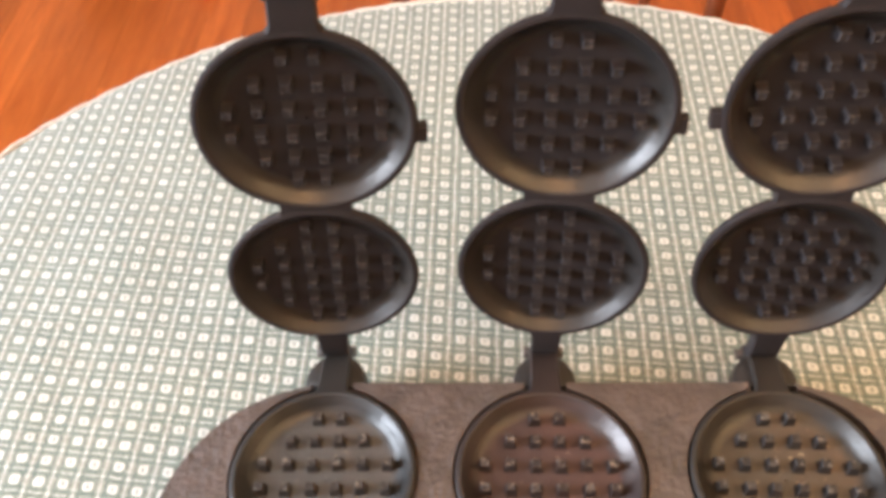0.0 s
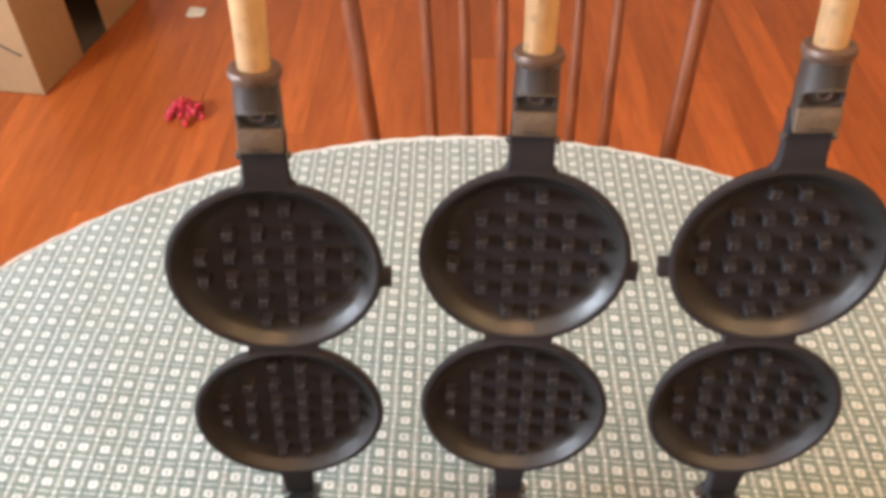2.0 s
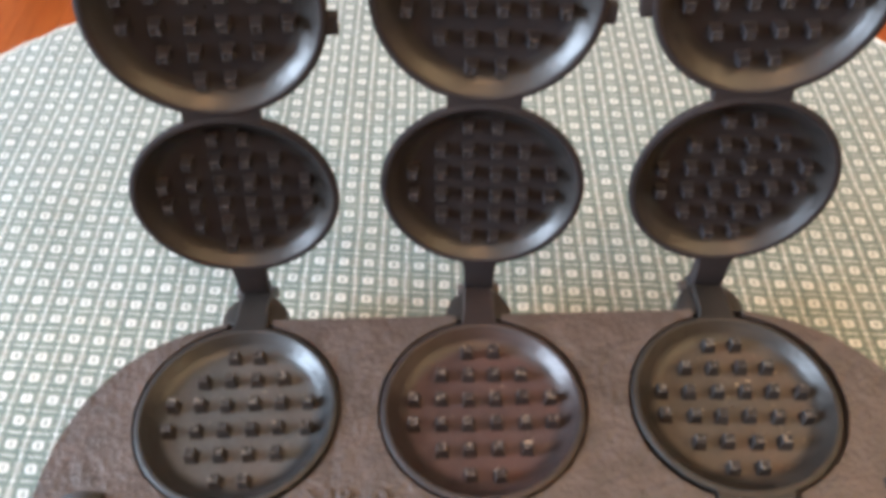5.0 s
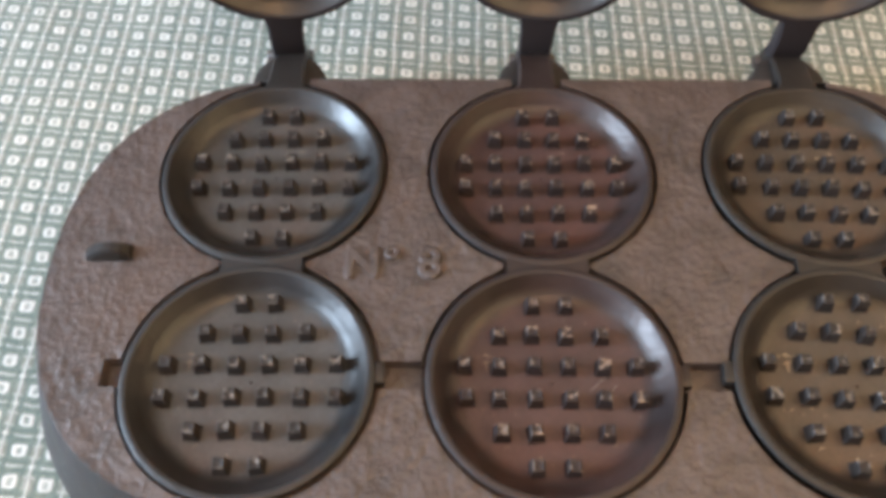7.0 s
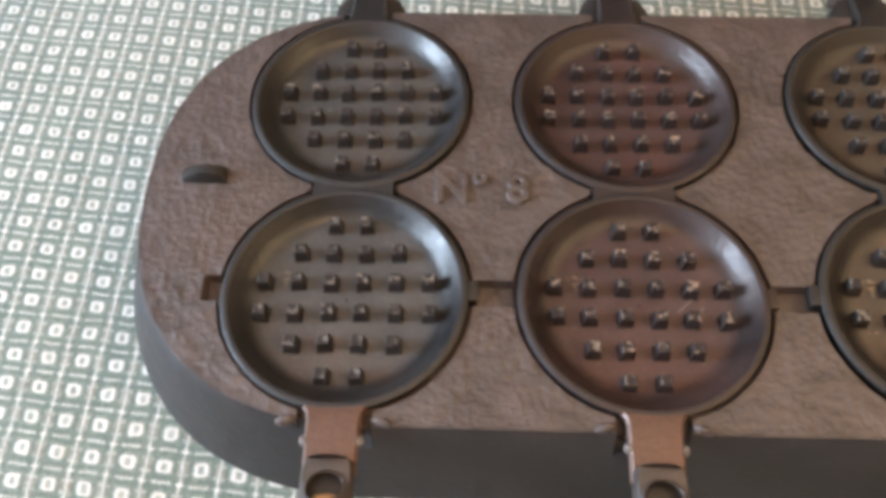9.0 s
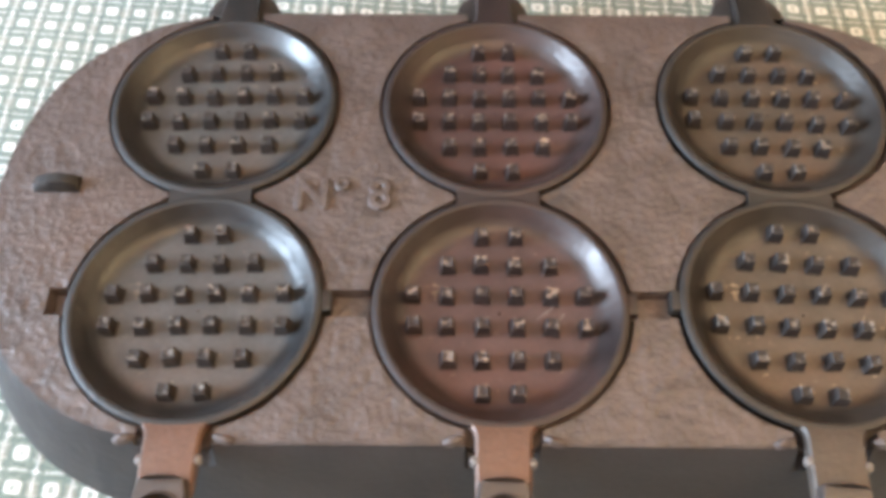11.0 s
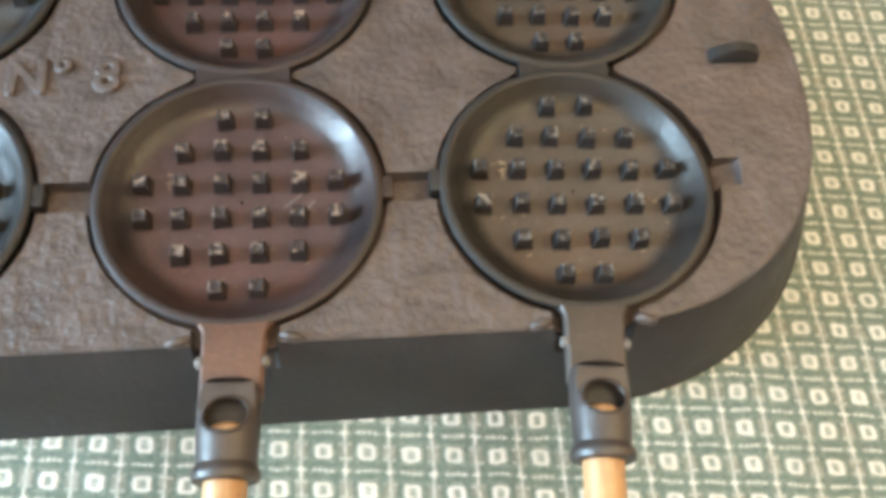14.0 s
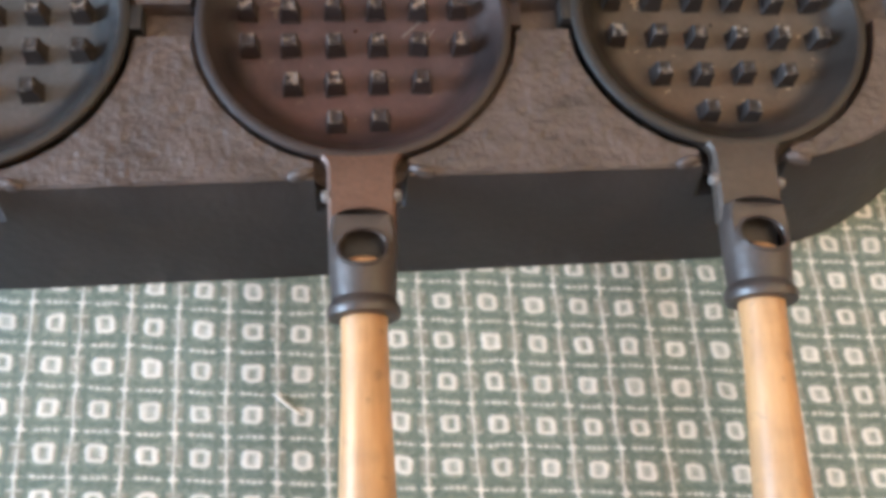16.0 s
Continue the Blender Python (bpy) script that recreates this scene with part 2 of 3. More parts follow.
def cloth_material():
    """Woven check: white blocks with a dark eye, a spine with rungs between them, dashes and small stars between the rows."""
    m = Mat("woven_check_cloth")
    p = m.coord()
    wob = m.t.nodes.new("ShaderNodeVectorMath")
    wob.operation = "MULTIPLY_ADD"
    m.put(wob.inputs[0], m.noise(p, 7, 3, 0.5, out="Color"))
    wob.inputs[1].default_value = (0.004, 0.004, 0)
    twist = m.t.nodes.new("ShaderNodeVectorMath")
    twist.operation = "MULTIPLY_ADD"
    m.put(twist.inputs[0], m.noise(p, 70, 2, 0.5, out="Color"))
    twist.inputs[1].default_value = (0.0030, 0.0030, 0)
    m.put(twist.inputs[2], m.mapping(p, loc=(-0.0015, -0.0015, 0)))
    m.put(wob.inputs[2], twist.outputs[0])
    sep = m.t.nodes.new("ShaderNodeSeparateXYZ")
    m.put(sep.inputs[0], wob.outputs[0])
    u, v = (m.math("MULTIPLY_ADD", sep.outputs[0], a, m.math("MULTIPLY_ADD", sep.outputs[1], b, c + 0.5)) for a, b, c in WEAVE)
    fray = m.math("MULTIPLY", m.math("SUBTRACT", m.noise(p, 480, 2), 0.5), 0.07)
    au = m.math("ADD", m.math("ABSOLUTE", m.math("SUBTRACT", m.math("FRACT", u), 0.5)), fray)
    av = m.math("ADD", m.math("ABSOLUTE", m.math("SUBTRACT", m.math("FRACT", v), 0.5)), fray)

    def below(x, edge, soft=0.035):
        return m.ramp(x, edge - soft, edge + soft, 1.0, 0.0)

    def above(x, edge, soft=0.03):
        return m.ramp(x, edge - soft, edge + soft, 0.0, 1.0)

    mul, big = (lambda a, b: m.math("MULTIPLY", a, b)), (lambda a, b: m.math("MAXIMUM", a, b))
    cut = m.math("ADD", au, av)
    off_u, off_v = m.math("SUBTRACT", 0.5, au), m.math("SUBTRACT", 0.5, av)
    block = mul(mul(below(au, 0.200, 0.03), below(av, 0.208, 0.03)), below(cut, 0.345))
    eye = mul(below(au, 0.078), below(av, 0.120))
    block = mul(block, m.math("SUBTRACT", 1.0, mul(eye, m.ramp(m.noise(p, 90, 2), 0.35, 0.65, 0.5, 0.95))))
    # between the blocks of a row: a pale spine with two rungs
    spine = mul(below(off_u, 0.038), m.ramp(m.noise(p, 210, 2), 0.3, 0.7, 0.4, 1.0))
    rungs = mul(mul(below(off_u, 0.15), below(m.math("ABSOLUTE", m.math("SUBTRACT", av, 0.185)), 0.028)), m.ramp(m.noise(p, 170, 2), 0.35, 0.6, 0.15, 0.85))
    frame_fill = mul(mul(below(off_u, 0.12), below(av, 0.17)), m.ramp(m.noise(p, 120, 2), 0.4, 0.7, 0.0, 0.35))
    # between the rows: one dash under each block, a star at each crossing
    # the dash is stitched: four short bars
    bars = m.ramp(m.math("ABSOLUTE", m.math("SUBTRACT", m.math("FRACT", m.math("MULTIPLY", au, 8.0)), 0.5)), 0.24, 0.38, 1.0, 0.35)
    line = mul(mul(mul(above(av, 0.460, 0.02), below(au, 0.27)), bars), m.ramp(m.noise(p, 190, 2), 0.3, 0.65, 0.5, 1.0))
    star = below(m.math("ADD", m.math("ADD", off_u, off_v), m.math("MULTIPLY", mul(off_u, off_v), 25.0)), 0.14)
    white = big(big(block, spine), big(big(rungs, frame_fill), big(line, star)))
    green = m.mix(m.ramp(m.noise(m.mapping(p, (60, 12, 1)), 1.0, 4, 0.6), 0.3, 0.7), (0.105, 0.150, 0.130), (0.188, 0.230, 0.196))
    green = m.mix(m.ramp(m.noise(m.mapping(p, (330, 520, 1)), 1.0, 2), 0.42, 0.66, 0, 0.6), green, (0.28, 0.32, 0.27))
    green = m.mix(m.ramp(m.noise(m.mapping(p, (440, 260, 1), loc=(3, 8, 0)), 1.0, 2), 0.5, 0.68, 0, 0.55), green, (0.07, 0.10, 0.085))
    tan = mul(below(off_u, 0.17), below(av, 0.21))
    green = m.mix(mul(tan, 0.4), green, (0.19, 0.165, 0.125))
    dark = mul(m.math("SUBTRACT", 1.0, mul(m.math("SUBTRACT", 1.0, below(m.math("ABSOLUTE", m.math("SUBTRACT", au, 0.3)), 0.035)), m.math("SUBTRACT", 1.0, below(m.math("ABSOLUTE", m.math("SUBTRACT", av, 0.36)), 0.05)))), 0.45)
    green = m.mix(dark, green, (0.075, 0.112, 0.095))
    pale = m.mix(m.noise(p, 350, 3), (0.57, 0.57, 0.545), (0.75, 0.75, 0.72))
    pale = m.mix(m.ramp(m.noise(p, 55, 2), 0.4, 0.68, 0.0, 0.35), pale, (0.36, 0.36, 0.32))
    col = m.mix(white, green, pale)
    m.bump(m.math("ADD", m.math("MULTIPLY", white, 0.7), m.math("MULTIPLY", m.noise(p, 1100, 2), 0.5)), 0.7, 0.0007)
    return m.set(base_color=col, roughness=0.8, sheen_weight=0.9, sheen_roughness=0.4)


# cells per metre along x and y, and the offset, for the columns and the rows of the weave
WEAVE = ((44.39, -0.47, 6.243), (4.90, 50.95, 6.642))
CLOTH = cloth_material()


# ---- mesh helpers ----
def part(name, bm, material, parent=None, label="", smooth=True):
    """Links a bmesh as one mesh object."""
    bmesh.ops.recalc_face_normals(bm, faces=bm.faces)
    me = bpy.data.meshes.new(name)
    bm.to_mesh(me)
    bm.free()
    me.materials.append(material)
    if smooth:
        me.shade_smooth()
        me.set_sharp_from_angle(angle=radians(38))
    ob = new(name, me)
    ob.parent = parent
    return tagged(ob, label) if label else ob


def add_box(bm, lo, hi, bevel=0.0, m=None):
    """A box with bevelled edges from corner to corner."""
    made = bmesh.ops.create_cube(bm, size=1.0)["verts"]
    size = Vector(hi) - Vector(lo)
    mid = (Vector(hi) + Vector(lo)) / 2
    for v in made:
        v.co = Vector((v.co.x * size.x, v.co.y * size.y, v.co.z * size.z)) + mid
        if m is not None:
            v.co = m @ v.co
    if bevel:
        edges = {e for v in made for e in v.link_edges}
        bmesh.ops.bevel(bm, geom=list(edges), offset=bevel, segments=2, affect="EDGES", profile=0.6)


def add_lathe(bm, profile, segments, m=None, closed=True, skip=None):
    """Turns rows of (radius, height) about z."""
    rings = []
    for r, h in profile:
        ring = []
        for k in range(segments):
            a = 2 * math.pi * k / segments
            co = Vector((r * math.cos(a), r * math.sin(a), h))
            ring.append(bm.verts.new(m @ co if m is not None else co))
        rings.append(ring)
    pairs = list(zip(rings, rings[1:]))
    if closed:
        pairs.append((rings[-1], rings[0]))
    for j, (a, b) in enumerate(pairs):
        for k in range(segments):
            if skip is None or not skip(j, k):
                n = (k + 1) % segments
                bm.faces.new((a[k], a[n], b[n], b[k]))
    return rings


def add_strip(bm, half, stations, bevel=0.0015):
    """A flat bar along y: stations of (y, z_low, z_high, half width)."""
    rings = []
    for y, lo, hi, w in stations:
        w = w if w else half
        b = bevel
        pts = [(-w, lo), (w, lo), (w, hi - b), (w - b, hi), (-w + b, hi), (-w, hi - b)]
        rings.append([bm.verts.new((x, y, z)) for x, z in pts])
    for a, b in zip(rings, rings[1:]):
        for k in range(6):
            bm.faces.new((a[k], a[(k + 1) % 6], b[(k + 1) % 6], b[k]))
    bm.faces.new(rings[0])
    bm.faces.new(list(reversed(rings[-1])))


# ---- plan ----
CLOTH_Z = 0.757
PLATE_Z = 0.820
HINGE_Y, HINGE_Z = 0.267, 0.799
BACK_Y, FRONT_Y = HINGE_Y + CA, HINGE_Y + CB
# the three columns: x at the hinge, and the swing of the lower paddle in degrees
COLUMNS = ((-0.1752, 0.72), (0.0008, -0.17), (0.1822, -2.01))

# ---- room ----
X0, X1, Y0, Y1, H = -2.8, 3.0, -1.7, 3.7, 2.45


def wall(name, lo, hi, material, opening=None):
    """A wall 12 cm thick; opening: (u0, u1, z0, z1) along its length."""
    bm = bmesh.new()
    along = 0 if hi[0] - lo[0] > hi[1] - lo[1] else 1

    def piece(a, b, z0, z1):
        p, q = list(lo), list(hi)
        p[along], q[along], p[2], q[2] = a, b, z0, z1
        add_box(bm, p, q)

    if opening:
        u0, u1, z0, z1 = opening
        piece(lo[along], u0, lo[2], hi[2])
        piece(u1, hi[along], lo[2], hi[2])
        piece(u0, u1, lo[2], z0)
        piece(u0, u1, z1, hi[2])
    else:
        piece(lo[along], hi[along], lo[2], hi[2])
    return tagged(part(name, bm, material, smooth=False), "plain painted room wall", "wall", kind="structure")


# unseen walls, added to close the room and bounce its light
wall("wall_west", (X0 - 0.12, Y0, 0), (X0, Y1, H), PAINT, (-0.85, 0.35, 1.1, 2.3))
wall("wall_east", (X1, Y0, 0), (X1 + 0.12, Y1, H), PAINT)
wall("wall_north", (X0 - 0.12, Y1, 0), (X1 + 0.12, Y1 + 0.12, H), PAINT)
wall("wall_south", (X0 - 0.12, Y0 - 0.12, 0), (X1 + 0.12, Y0, H), DARK_WALL)
bm = bmesh.new()
add_box(bm, (X0 - 0.12, Y0 - 0.12, H), (X1 + 0.12, Y1 + 0.12, H + 0.1))
tagged(part("ceiling", bm, CEIL, smooth=False), "plain off-white painted ceiling", "ceiling", kind="structure")
bm = bmesh.new()
add_box(bm, (X0 - 0.12, Y0 - 0.12, -0.1), (X1 + 0.12, Y1 + 0.12, -0.012))
floor = tagged(part("floor", bm, TABLEWOOD, smooth=False), "orange-brown varnished wooden floorboards", "floor", kind="structure")

# ---- table and cloth ----
TX, TY, TR = -0.047, 0.1335, 0.7065
table = tagged(new("round_table"), "round wooden pedestal table under a cloth", "table")
bm = bmesh.new()
add_lathe(bm, [(0.001, 0.722), (TR - 0.02, 0.722), (TR - 0.008, 0.728), (TR - 0.006, 0.744), (TR - 0.012, 0.750), (0.001, 0.750)], 96, Matrix.Translation((TX, TY, 0)))
part("tabletop", bm, TABLEWOOD, table)
bm = bmesh.new()
add_lathe(bm, [(0.001, 0.06), (0.10, 0.06), (0.075, 0.12), (0.05, 0.2), (0.045, 0.45), (0.07, 0.6), (0.14, 0.7), (0.14, 0.7215), (0.001, 0.7215)], 40, Matrix.Translation((TX, TY, 0)))
part("pedestal", bm, TABLEWOOD, table)
for k in range(4):
    bm = bmesh.new()
    add_box(bm, (0.05, -0.03, 0.0), (0.42, 0.03, 0.075), 0.012, Matrix.Translation((TX, TY, 0)) @ Matrix.Rotation(radians(45 + 90 * k), 4, "Z"))
    part("foot", bm, TABLEWOOD, table)


def cloth_height(x, y):
    """Slight unevenness of the cloth."""
    d = max(abs(x) - 0.30, abs(y - 0.07) - 0.17, 0.0)
    k = min(1.0, d / 0.10)
    return 0.0024 * k * noise.noise(Vector((x * 5.5, y * 8.0, 3.1))) + 0.0016 * k * noise.noise(Vector((x * 17, y * 13, 0.4)))


bm = bmesh.new()
NR, NS = 110, 220
rings = []
for i in range(1, NR + 1):
    r = TR * i / NR
    rings.append([bm.verts.new((TX + r * math.cos(2 * math.pi * k / NS), TY + r * math.sin(2 * math.pi * k / NS),
                                CLOTH_Z + cloth_height(TX + r * math.cos(2 * math.pi * k / NS), TY + r * math.sin(2 * math.pi * k / NS)))) for k in range(NS)])
for grow, drop in ((0.003, 0.002), (0.005, 0.008), (0.006, 0.03), (0.009, 0.07)):
    rings.append([bm.verts.new((TX + (TR + grow + 0.006 * drop / 0.07 * math.sin(k * 0.55)) * math.cos(2 * math.pi * k / NS),
                                TY + (TR + grow + 0.006 * drop / 0.07 * math.sin(k * 0.55)) * math.sin(2 * math.pi * k / NS), CLOTH_Z - drop)) for k in range(NS)])
hub = bm.verts.new((TX, TY, CLOTH_Z))
for k in range(NS):
    bm.faces.new((hub, rings[0][k], rings[0][(k + 1) % NS]))
for a, b in zip(rings, rings[1:]):
    for k in range(NS):
        bm.faces.new((a[k], a[(k + 1) % NS], b[(k + 1) % NS], b[k]))
cloth = tagged(part("tablecloth", bm, CLOTH), "green and white woven check tablecloth on a round table", "tablecloth")
thick = cloth.modifiers.new("thickness", "SOLIDIFY")
thick.thickness, thick.offset = 0.0015, -1

# rolled hem along the edge
bm = bmesh.new()
add_lathe(bm, [(TR + 0.0035 + 0.0034 * math.cos(2 * math.pi * k / 10), CLOTH_Z - 0.0022 + 0.0034 * math.sin(2 * math.pi * k / 10)) for k in range(10)], 420, Matrix.Translation((TX, TY, 0)))
for v in bm.verts:
    a = math.atan2(v.co.y - TY, v.co.x - TX)
    v.co.z += 0.0007 * math.sin(a * 105) + 0.0012 * noise.noise(Vector((v.co.x * 9, v.co.y * 9, 5)))
    k = 1 + 0.0012 * math.sin(a * 105 + 1) + 0.002 * noise.noise(Vector((v.co.x * 6, v.co.y * 6, 2)))
    v.co.x, v.co.y = TX + (v.co.x - TX) * k, TY + (v.co.y - TY) * k
part("hem", bm, HEM, cloth, "pale stitched hem")

# ---- waffle iron ----
iron_set = tagged(new("waffle_iron"), "old cast-iron waffle maker with six round pans, opened, on the cloth", "waffle maker")
iron_set.location = (0, 0, CLOTH_Z)


def child(ob, parent, m=None):
    """Puts ob under parent, with its mesh in world places unless m is given."""
    ob.parent = parent
    ob.matrix_parent_inverse = parent_place(parent).inverted()
    if m is not None:
        ob.matrix_basis = m
    return ob


def parent_place(ob):
    m = ob.matrix_basis.copy()
    if ob.parent:
        m = parent_place(ob.parent) @ ob.matrix_parent_inverse @ m
    return m


EAST_X, WEST_X, END_R, MID_Y, POWER = 0.161, 0.151, 0.1515, 0.0725, 2.35


def edge_x(y, sign):
    """Half length of the plate at depth y, towards one end."""
    k = min(1.0, abs(y - MID_Y) / END_R)
    return (EAST_X if sign > 0 else WEST_X) + END_R * (1 - k ** POWER) ** (1 / POWER)


def mid_x(c, y):
    """Middle of a column at depth y."""
    return COLUMNS[c][0] + (HINGE_Y - y) * math.tan(radians(COLUMNS[c][1]))


def gap_half(y):
    """Half width of the opening for one pair of pans at depth y."""
    r, w = 0.0746 + 0.0005 * noise.noise(Vector((y * 190, 4.2, 0))), 0.0
    for c in (FRONT_Y + 0.0008, BACK_Y + 0.0008):
        if abs(y - c) < r:
            w = max(w, math.sqrt(r * r - (y - c) ** 2))
    if FRONT_Y < y < BACK_Y:
        w = max(w, 0.0262)
    if y < FRONT_Y:
        w = max(w, 0.0205)
    if y > BACK_Y:
        w = max(w, 0.0175)
    return w


SLOT_Y, SLOT_H = 0.002, 0.0082


def rough_z(x, y):
    """Hammered skin of the casting."""
    return 0.0006 * noise.noise(Vector((x * 90, y * 90, 0))) + 0.0004 * noise.noise(Vector((x * 210, y * 160, 7)))


def build_base():
    bm = bmesh.new()
    ys = [MID_Y - END_R * math.cos(math.pi * i / 150) for i in range(151)]
    for c in (SLOT_Y - SLOT_H, SLOT_Y + SLOT_H, SLOT_Y - SLOT_H + 0.0026, SLOT_Y + SLOT_H + 0.0026):
        ys += [c - 0.0004, c + 0.0004]
    ys = sorted(ys)

    def top(x, y):
        z = PLATE_Z + rough_z(x, y)
        ends = mid_x(0, y) - 0.083, mid_x(2, y) + 0.089
        # the stub past the east pan sits a little further back
        back = 0.0026 if x > ends[1] - 0.0135 else 0.0
        if abs(y - SLOT_Y - back) < SLOT_H and ends[0] < x < ends[1]:
            z -= 0.0085 - 0.0040 * max(0.0, min(1.0, (x - ends[1] + 0.0125) / 0.0115))
        return z

    def strip(columns):
        """columns(y) gives the x places of one row."""
        rows = []
        for y in ys:
            rows.append([bm.verts.new((x, y, top(x, y))) for x in columns(y)])
        for a, b in zip(rows, rows[1:]):
            for k in range(len(a) - 1):
                bm.faces.new((a[k], a[k + 1], b[k + 1], b[k]))
        return rows

    def between(c0, c1):
        def cols(y):
            a, b = mid_x(c0, y) + gap_half(y), mid_x(c1, y) - gap_half(y)
            return [a + (b - a) * i / 26 for i in range(27)]
        return cols

    def outer(c, sign):
        def cols(y):
            mx = mid_x(c, y)
            a, b = gap_half(y) + (0.0028 if sign > 0 else 0.0), edge_x(y, sign) - abs(mx)
            b = max(b, a + 0.0005)
            h = min(0.0855, 0.5 * (a + b))
            xs = [a + (h - a) * i / 6 for i in range(7)]
            h2 = h + 0.0008 if b > h + 0.001 else h + 0.0001
            xs += [h2 + (b - h2) * i / 22 for i in range(23)]
            return [mx + x for x in xs] if sign > 0 else [mx - x for x in reversed(xs)]
        return cols

    walls = []
    rows = strip(outer(0, -1))
    walls.append([r[-1] for r in rows])
    for c0, c1 in ((0, 1), (1, 2)):
        rows = strip(between(c0, c1))
        walls += [[r[0] for r in rows], [r[-1] for r in rows]]
    rows = strip(outer(2, 1))
    walls.append([r[0] for r in rows])
    for line in walls:
        low = [bm.verts.new((v.co.x, v.co.y, 0.785)) for v in line]
        for k in range(len(line) - 1):
            bm.faces.new((line[k], line[k + 1], low[k + 1], low[k]))
    top_bm = bm
    bm = bmesh.new()
    # flared skirt
    n = 420
    loops = []
    spec = ((-0.0012, PLATE_Z + 0.0002), (0.0006, PLATE_Z - 0.0015), (0.0068, 0.8025), (0.012, 0.789), (0.0215, 0.762), (0.0225, CLOTH_Z), (0.016, CLOTH_Z))
    outline = []
    for i in range(n):
        a = 2 * math.pi * i / n
        ca, sa = math.cos(a), math.sin(a)
        ex = END_R * math.copysign(abs(ca) ** (2 / POWER), ca)
        ey = END_R * math.copysign(abs(sa) ** (2 / POWER), sa)
        outline.append((ex + (EAST_X if ca > 0 else -WEST_X), MID_Y + ey))
    full = []
    for (xa, ya), (xb, yb) in zip(outline, outline[1:] + outline[:1]):
        full.append((xa, ya))
        if abs(xa - xb) > 0.1:
            full += [(xa + (xb - xa) * k / 160, ya + (yb - ya) * k / 160) for k in range(1, 160)]
    m = len(full)
    for grow, z in spec:
        loop = []
        for i in range(m):
            (x0, y0), (x1, y1), (x, y) = full[i - 1], full[(i + 1) % m], full[i]
            t = Vector((x1 - x0, y1 - y0)).normalized()
            zz = z
            d = min(abs(x - mid_x(c, y)) for c in range(3))
            if z > 0.8 and abs(y - MID_Y) > 0.15 and d < 0.0185:
                zz = min(z, 0.806)
            loop.append(bm.verts.new((x + t.y * grow, y - t.x * grow, zz + (rough_z(x, y + z * 3) if 0.76 < z < 0.82 else 0))))
        loops.append(loop)
    for a, b in zip(loops, loops[1:]):
        for k in range(m):
            bm.faces.new((a[k], a[(k + 1) % m], b[(k + 1) % m], b[k]))
    skirt = part("skirt", bm, SKIRT, label="smooth flared iron skirt, darkened for shade")
    bm = top_bm
    # ears beside the arm notches
    for c in range(3):
        for s in (-1, 1):
            add_lathe(bm, [(0.0005, 0.0), (0.0055, 0.0), (0.005, 0.004), (0.003, 0.006), (0.0005, 0.0065)], 16,
                      Matrix.Translation((mid_x(c, -0.075) + s * 0.0258, MID_Y - END_R + 0.0025, PLATE_Z - 0.002)) @ Matrix.Rotation(radians(-14 * s), 4, "Z") @ Matrix.Diagonal((1.15, 0.5, 0.8, 1)), closed=False)
    # added ledge under each arm, hiding the lit cloth below the notch
    for c in range(3):
        mx = mid_x(c, -0.075)
        add_box(bm, (mx - 0.0212, MID_Y - END_R + 0.0015, 0.776), (mx + 0.0212, MID_Y - END_R + 0.022, 0.7895))
    return part("base", bm, CAST, label="rough dark-brown cast-iron base plate"), skirt


base, skirt = build_base()
child(base, iron_set)
child(skirt, base)
for c in range(3):
    bm = bmesh.new()
    cup = add_lathe(bm, [(0.001, 0.770), (0.022, 0.772), (0.0262, 0.785), (0.0265, 0.803), (0.0250, 0.8095), (0.0195, 0.8125), (0.0100, 0.8135), (0.001, 0.8138)], 44,
                    Matrix.Translation((mid_x(c, 0.228), MID_Y + END_R + 0.008, 0)), closed=False)
    for ring in cup:
        for v in ring:
            v.co.y = max(v.co.y, MID_Y + END_R + 0.0005)
    child(part("hinge_cup", bm, SOOT_SHADE, label="rounded black hinge cup"), base)
# ring under each pan on which its rim rests
for c in range(3):
    for y in (FRONT_Y, BACK_Y):
        bm = bmesh.new()
        add_lathe(bm, [(0.0690, 0.8035), (0.0795, 0.8035), (0.0795, 0.8090), (0.0690, 0.8090)], 72, Matrix.Translation((mid_x(c, y), y + 0.0004, 0)))
        child(part("pan_seat", bm, CAST), base)
# added black sheet, not a real part: keeps the gaps round the pans dark
bm = bmesh.new()
add_box(bm, (-0.236, MID_Y - 0.144, CLOTH_Z + 0.0015), (0.236, MID_Y + 0.144, CLOTH_Z + 0.005), 0.001)
child(part("gap_shade_plate", bm, SOOT_SHADE, label="added black plate that darkens the gaps round the pans"), base)
for s in (-1, 1):
    bm = bmesh.new()
    rings = []
    for u, h in ((-0.0140, 0.0035), (-0.0115, 0.0062), (-0.005, 0.0095), (0.001, 0.0108), (0.007, 0.0098), (0.0118, 0.0082), (0.0138, 0.0060)):
        rings.append([bm.verts.new((u, y, z)) for y, z in ((-0.0055, 0.0), (-0.0050, h - 0.0025), (-0.0030, h), (0.0030, h), (0.0048, h - 0.0025), (0.0055, 0.0))])
    for a, c in zip(rings, rings[1:]):
        for k in range(5):
            bm.faces.new((a[k], a[k + 1], c[k + 1], c[k]))
    bm.faces.new(rings[0])
    bm.faces.new(list(reversed(rings[-1])))
    lug = part("lug", bm, SOOT_SHADE, label="raised black cast lug")
    child(lug, base, Matrix.Translation((s * 0.271 + 0.004, 0.0805, PLATE_Z - 0.0015)))

